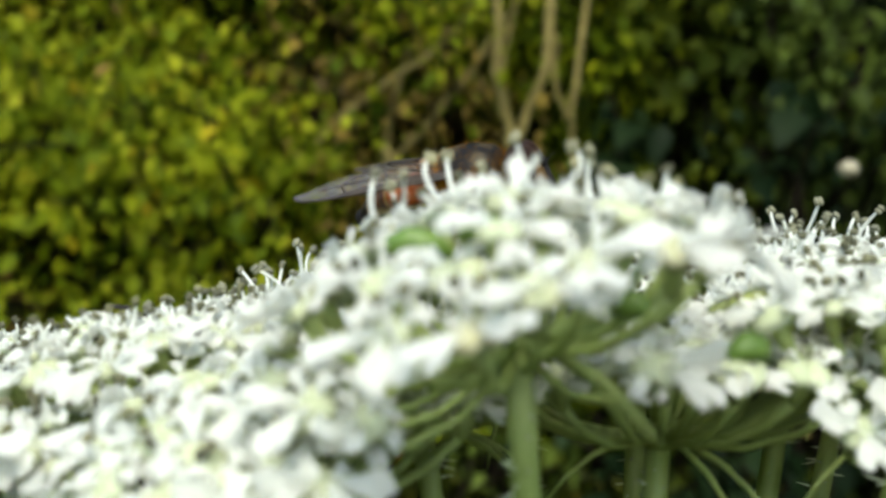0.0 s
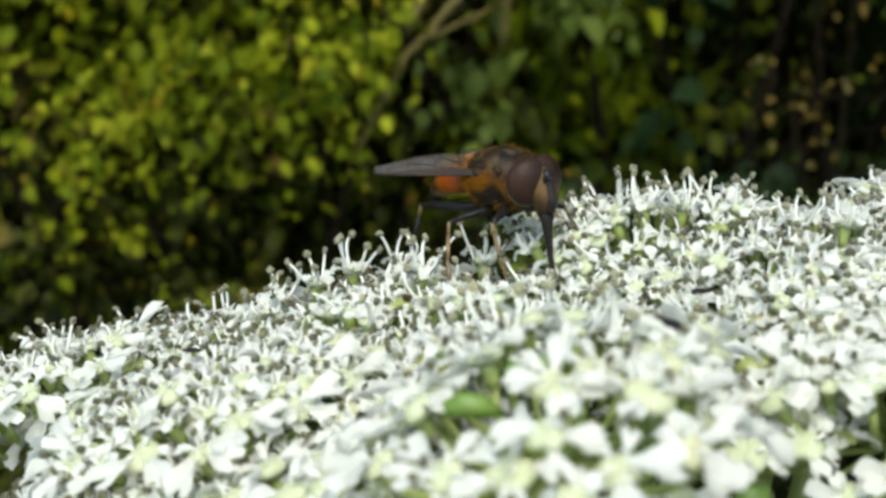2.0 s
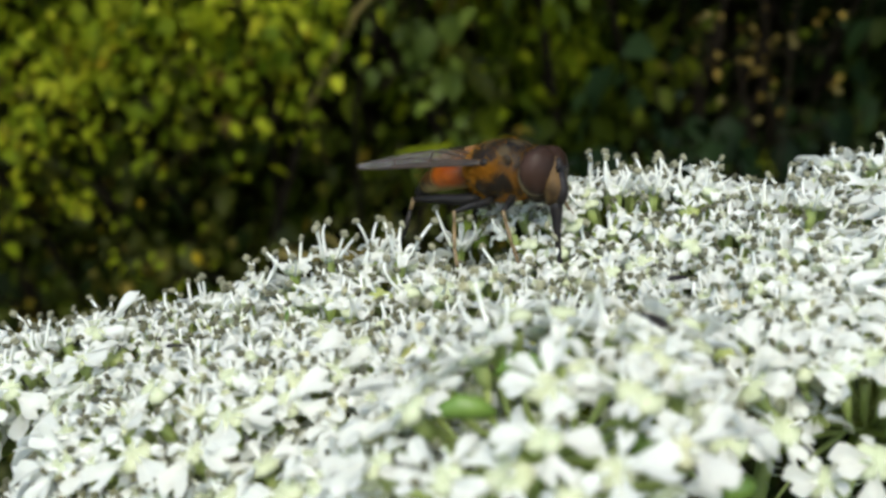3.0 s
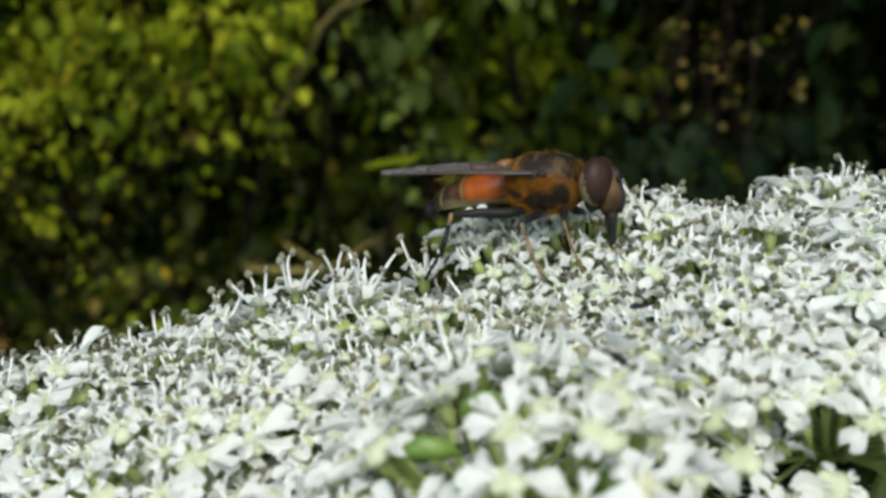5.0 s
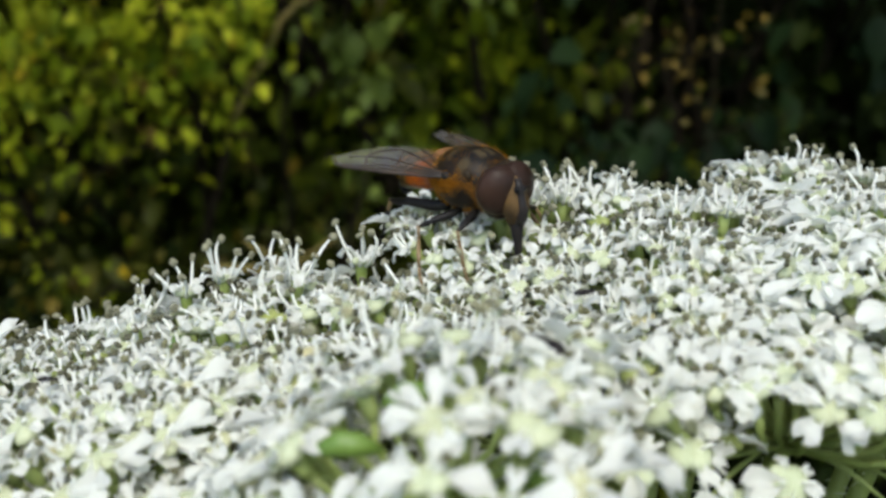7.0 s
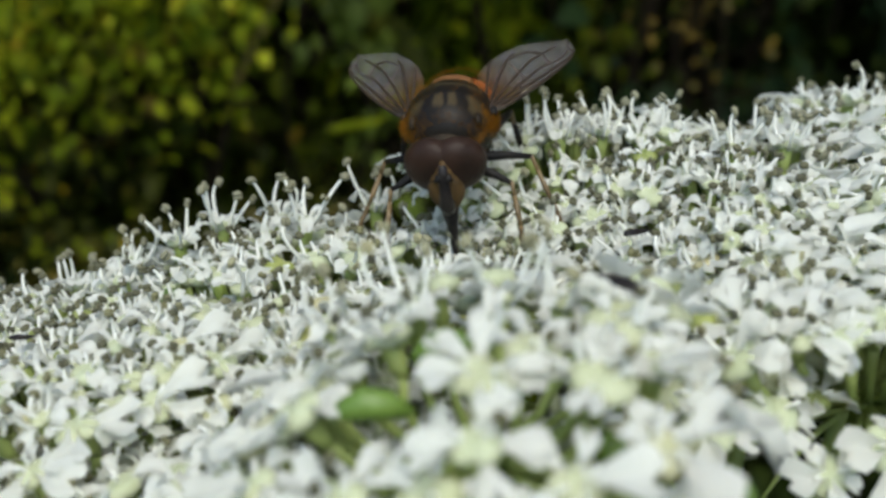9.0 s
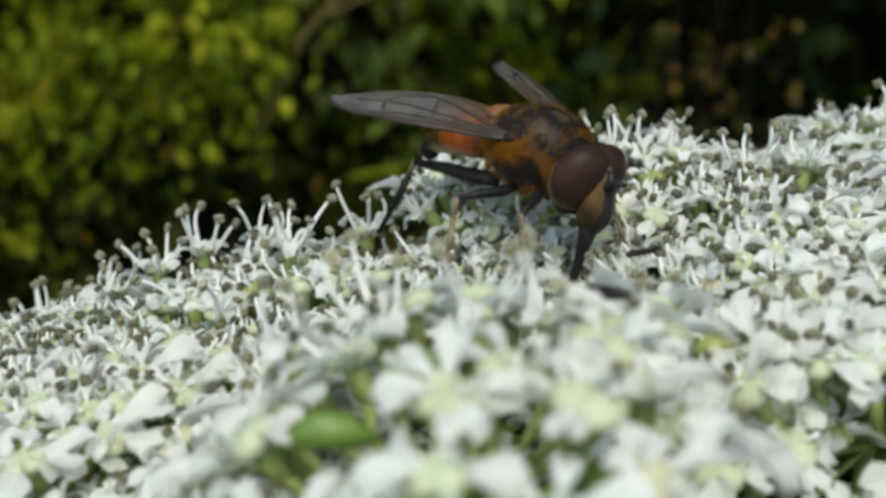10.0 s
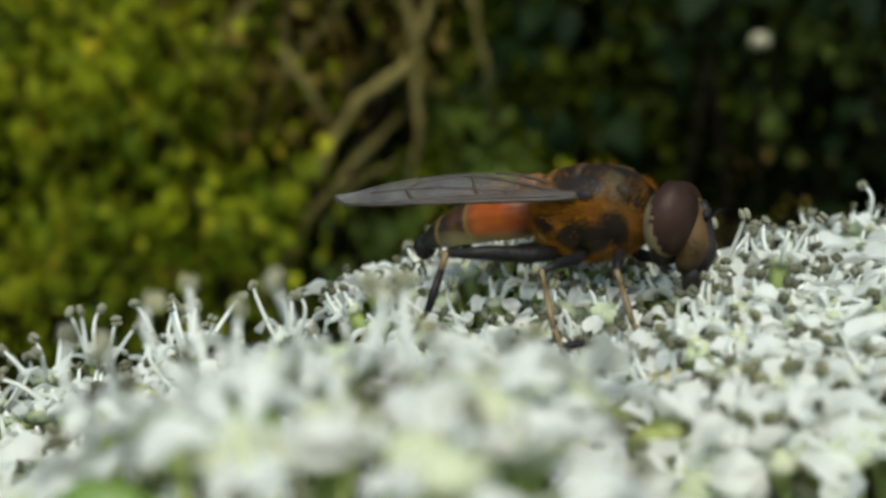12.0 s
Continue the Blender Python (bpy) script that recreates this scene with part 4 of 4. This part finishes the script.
        for lane in ([(0, 0.0), (0.5, 0.0), (0.9, 0.0), (1, 0.4)], [(0, 0.1), (0.35, 0.12), (0.7, 0.08), (0.85, 0.03)], [(0, 0.2), (0.35, 0.26), (0.6, 0.3), (0.75, 0.2), (0.95, 0.22)],
                     [(0.02, 0.3), (0.3, 0.42), (0.6, 0.52), (0.86, 0.5)], [(0.05, 0.4), (0.25, 0.6), (0.5, 0.8), (0.62, 0.86)], [(0.03, 0.5), (0.2, 0.75), (0.38, 0.95)], [(0.42, 0.28), (0.45, 0.5), (0.47, 0.74)], [(0.68, 0.25), (0.72, 0.5), (0.66, 0.7), (0.5, 0.78)], [(0.3, 0.12), (0.32, 0.26), (0.3, 0.42)]):
            pts = []
            for (a0, b0), (a1, b1) in zip(lane, lane[1:]):
                pts += [wing_point(a0 + (a1 - a0) * q / 5, b0 + (b1 - b0) * q / 5) for q in range(5)]
            pts.append(wing_point(*lane[-1]))
            veins.tube(pts, [0.0095 - 0.0055 * i / len(pts) for i in range(len(pts))], 5)
        ob = part("wing", scaled(w).mesh("wing", [MEMBRANE]), fly, label="clear greyish wing")
        part("vein", scaled(veins).mesh("vein", [VEIN]), ob)
        wings.append((ob, sgn))

    legs = []
    for nm, hip, knee, shin, toe in (("fore", (0.13, 0.08, -0.15), (0.21, 0.29, -0.22), (0.29, 0.33, -0.40), (0.34, 0.34, -0.51)), ("mid", (0.0, 0.1, -0.16), (-0.08, 0.36, -0.22), (0.0, 0.45, -0.42), (0.07, 0.50, -0.52)), ("hind", (-0.12, 0.1, -0.16), (-0.50, 0.31, -0.16), (-0.56, 0.36, -0.38), (-0.66, 0.38, -0.54))):
        for sgn in (-1, 1):
            g = 1.0 if nm == "hind" else 0.72
            h, kn, sh, to = [Vector((p[0], p[1] * sgn, p[2])) - Vector((hip[0], hip[1] * sgn, hip[2])) for p in (hip, knee, shin, toe)]
            f = Shape().tube([h, h.lerp(kn, 0.25) + Vector((0, 0, -0.01)), h.lerp(kn, 0.6), kn], [0.03 * g, 0.036 * g, 0.03 * g, 0.016 * g], 8)
            leg = part("leg", scaled(f).mesh("leg", [LEG_BLACK]), fly, at(hip[0] * K, hip[1] * sgn * K, hip[2] * K), "black-thighed leg with amber knee")
            part("knee", scaled(Shape().tube([kn.lerp(h, 0.04), kn, kn.lerp(sh, 0.1), kn.lerp(sh, 0.3)], [0.015 * g, 0.017 * g, 0.014 * g, 0.014 * g], 7)).mesh("knee", [LEG_AMBER]), leg, label="amber knee")
            part("shin", scaled(Shape().tube([kn.lerp(sh, 0.28), kn.lerp(sh, 0.7), sh], [0.014 * g, 0.019 * g, 0.014 * g], 7)).mesh("shin", [LEG_BLACK if nm == "hind" else LEG_AMBER]), leg)
            foot = Shape()
            bits = [sh.lerp(to, q / 5) + Vector((0, 0, 0.008 * (q % 2))) for q in range(6)]
            foot.tube([p for q in range(5) for p in (bits[q].lerp(bits[q + 1], 0.05), bits[q].lerp(bits[q + 1], 0.9))], [0.009, 0.015] * 5, 6)
            part("foot", scaled(foot).mesh("foot", [LEG_BLACK if nm == "hind" else LEG_AMBER]), leg)
            legs.append((leg, nm, sgn, Vector((hip[0], hip[1] * sgn, hip[2])) * K))
    return fly, wings, legs, head


def beetle(x, y, z, length, rz, label):
    root = tagged(new("beetle"), label, "insect", "tiny black insects on the umbel")
    root.matrix_basis = at(x, y, z) @ pose(0, 0, 0, 0, 0, rz)
    b = Shape().loft([(-0.5, 0, 0, 0.03, 0.03), (-0.42, 0, 0, 0.11, 0.08), (-0.2, 0, 0.01, 0.15, 0.11), (0.08, 0, 0.01, 0.13, 0.10), (0.2, 0, 0, 0.09, 0.08)], 12)
    b.loft([(0.2, 0, 0, 0.07, 0.06), (0.28, 0, 0, 0.10, 0.08), (0.38, 0, 0, 0.08, 0.06), (0.46, 0, 0, 0.03, 0.03)], 10)
    b.v = [tuple(c * length for c in p) for p in b.v]
    part("body", b.mesh("body", [BLACK_SHELL]), root)
    for sgn in (-1, 1):
        for u in (-0.15, 0.05, 0.2):
            l = Shape().tube([(u, sgn * 0.08, 0), (u, sgn * 0.2, 0.03), (u - 0.03, sgn * 0.3, -0.12)], [0.02, 0.018, 0.012], 5)
            l.v = [tuple(c * length for c in p) for p in l.v]
            part("leg", l.mesh("leg", [BLACK_SHELL]), root)
        l = Shape().tube([(0.42, sgn * 0.03, 0.02), (0.55, sgn * 0.12, 0.06), (0.66, sgn * 0.16, 0.05)], [0.014, 0.012, 0.01], 5)
        l.v = [tuple(c * length for c in p) for p in l.v]
        part("feeler", l.mesh("feeler", [BLACK_SHELL]), root)
    return root


ground()
hedge()
shade_tree()
dry_stems()
hogweed()
FLY, WINGS, LEGS, HEAD = hoverfly()
cam.data.dof.focus_object = FLY
WALKER = beetle(0.44, -2.5, 0.5, 0.2, 120, "tiny slender black insect crawling over the petals")
beetle(0.6, -1.4, 0.44, 0.12, 30, "tiny black beetle sitting between white florets")
beetle(-1.75, -1.9, 0.12, 0.1, 10, "tiny black beetle sitting on white petals")

FLIGHT = [
    (0, -0.510, -0.646, 0.888, 21, -8, -14),
    (0.5, -0.560, -0.631, 0.863, 14, -5, -8),
    (1, -0.315, -0.636, 0.831, -1, 0, -12),
    (1.5, -0.391, -0.626, 0.804, 0, -2, -24),
    (2, -0.480, -0.637, 0.830, 5, -5, -44),
    (2.5, -0.419, -0.645, 0.805, 2, -7, -42),
    (4.5, 0.014, -0.657, 0.858, -7, -5, -15),
    (5, 0.103, -0.622, 0.899, -7, -5, -12),
    (5.5, 0.094, -0.608, 0.911, -6, -6, -17),
    (6, 0.042, -0.599, 0.882, 2, -4, -30),
    (6.5, 0.137, -0.585, 0.866, 2, -7, -40),
    (7, 0.021, -0.566, 0.814, 6, -1, -50),
    (9, -0.175, -1.037, 0.819, 4, 12, -90),
    (9.5, 0.049, -1.154, 0.785, 7, 13, -78),
    (10, 0.216, -1.081, 0.785, -4, 6, -45),
    (10.5, 0.235, -1.010, 0.805, 2, 2, -41),
    (11, 0.349, -0.976, 0.870, 2, -5, -29),
    (11.5, 0.456, -0.945, 0.884, 2, 0, -25),
    (12, 0.648, -0.862, 0.848, -1, 0, -18),
]
# Wing spread, lift and roll, in degrees, through the clip.
WING_ROWS = {
    -1: [(0, 13, 0, 20), (0.5, 9, 0, 22), (1.5, 9, 0, 22), (2.5, 11, -2, 22), (4.5, 16, 2, 16), (5, 7, 1, 14), (5.5, 7, 1, 16), (6.5, 11, 0, 20), (7, 14, 0, 22), (9, 25, 0, 24), (9.5, 28, 0, 24), (10, 19, -1, 26), (10.5, 15, -1, 28), (11, 15, -2, 28), (12, 15, -2, 28)],
    1: [(0, 14, 0, 15), (2.5, 14, 0, 18), (4.5, 10, 2, 8), (6, 12, 0, 16), (7, 16, 1, 18), (9, 24, 0, 22), (9.5, 15, 3, 22), (10, 22, 10, 20), (10.5, 26, 6, 18), (12, 18, 0, 16)]}
# Nod of the head in degrees and its sinking in centimetres.
HEAD_ROWS = [(0, 2, 0), (2.5, 4, -0.01), (4.5, 4, -0.01), (5.5, 3, 0), (7, 6, -0.015), (9, 20, -0.05), (10, 15, -0.04), (10.5, 8, -0.02), (11, 6, -0.025), (12, 6, -0.03)]
BUG_ROWS = [(0, 0.40, -2.2, 150), (1, 0.43, -2.42, 140), (2.5, 0.44, -2.5, 130), (6, 0.42, -2.53, 130), (9.5, 0.45, -2.5, 140), (10.1, 0.43, -2.45, 150), (10.5, 0.30, -2.4, 160), (11, 0.20, -2.33, 160), (11.5, 0.06, -2.3, 165), (12, -0.02, -2.22, 170)]


def motions():
    walk(FLY, [(t, pose(x * U, y * U, z * U, rx, ry, rz)) for t, x, y, z, rx, ry, rz in FLIGHT])
    for ob, sgn in WINGS:
        walk(ob, [(t, pose(0.04 * K * U, sgn * 0.172 * K * U, 0.065 * K * U, -sgn * roll, up, -sgn * out)) for t, out, up, roll in WING_ROWS[sgn]])
    neck = at(0.22, 0, 0)
    walk(HEAD, [(t, pose(0, 0, z * U) @ neck @ pose(0, 0, 0, 0, nod, 0) @ neck.inverted()) for t, nod, z in HEAD_ROWS])
    for leg, nm, sgn, hip in LEGS:
        k = {"fore": 0, "mid": 1, "hind": 2}[nm] + (sgn > 0)
        rows = [(t, pose(*(hip * U), 0, 0, 9 * math.sin(rz * 0.12 + k * 2.1))) for t, x, y, z, rx, ry, rz in FLIGHT]
        walk(leg, rows)
    walk(WALKER, [(t, pose(x * U, y * U, (surface(x, y) + 0.175 - 0.06 * max(0.0, min(1.0, (y + 2.5) * 2))) * U, 0, 0, rz)) for t, x, y, rz in BUG_ROWS])


motions()
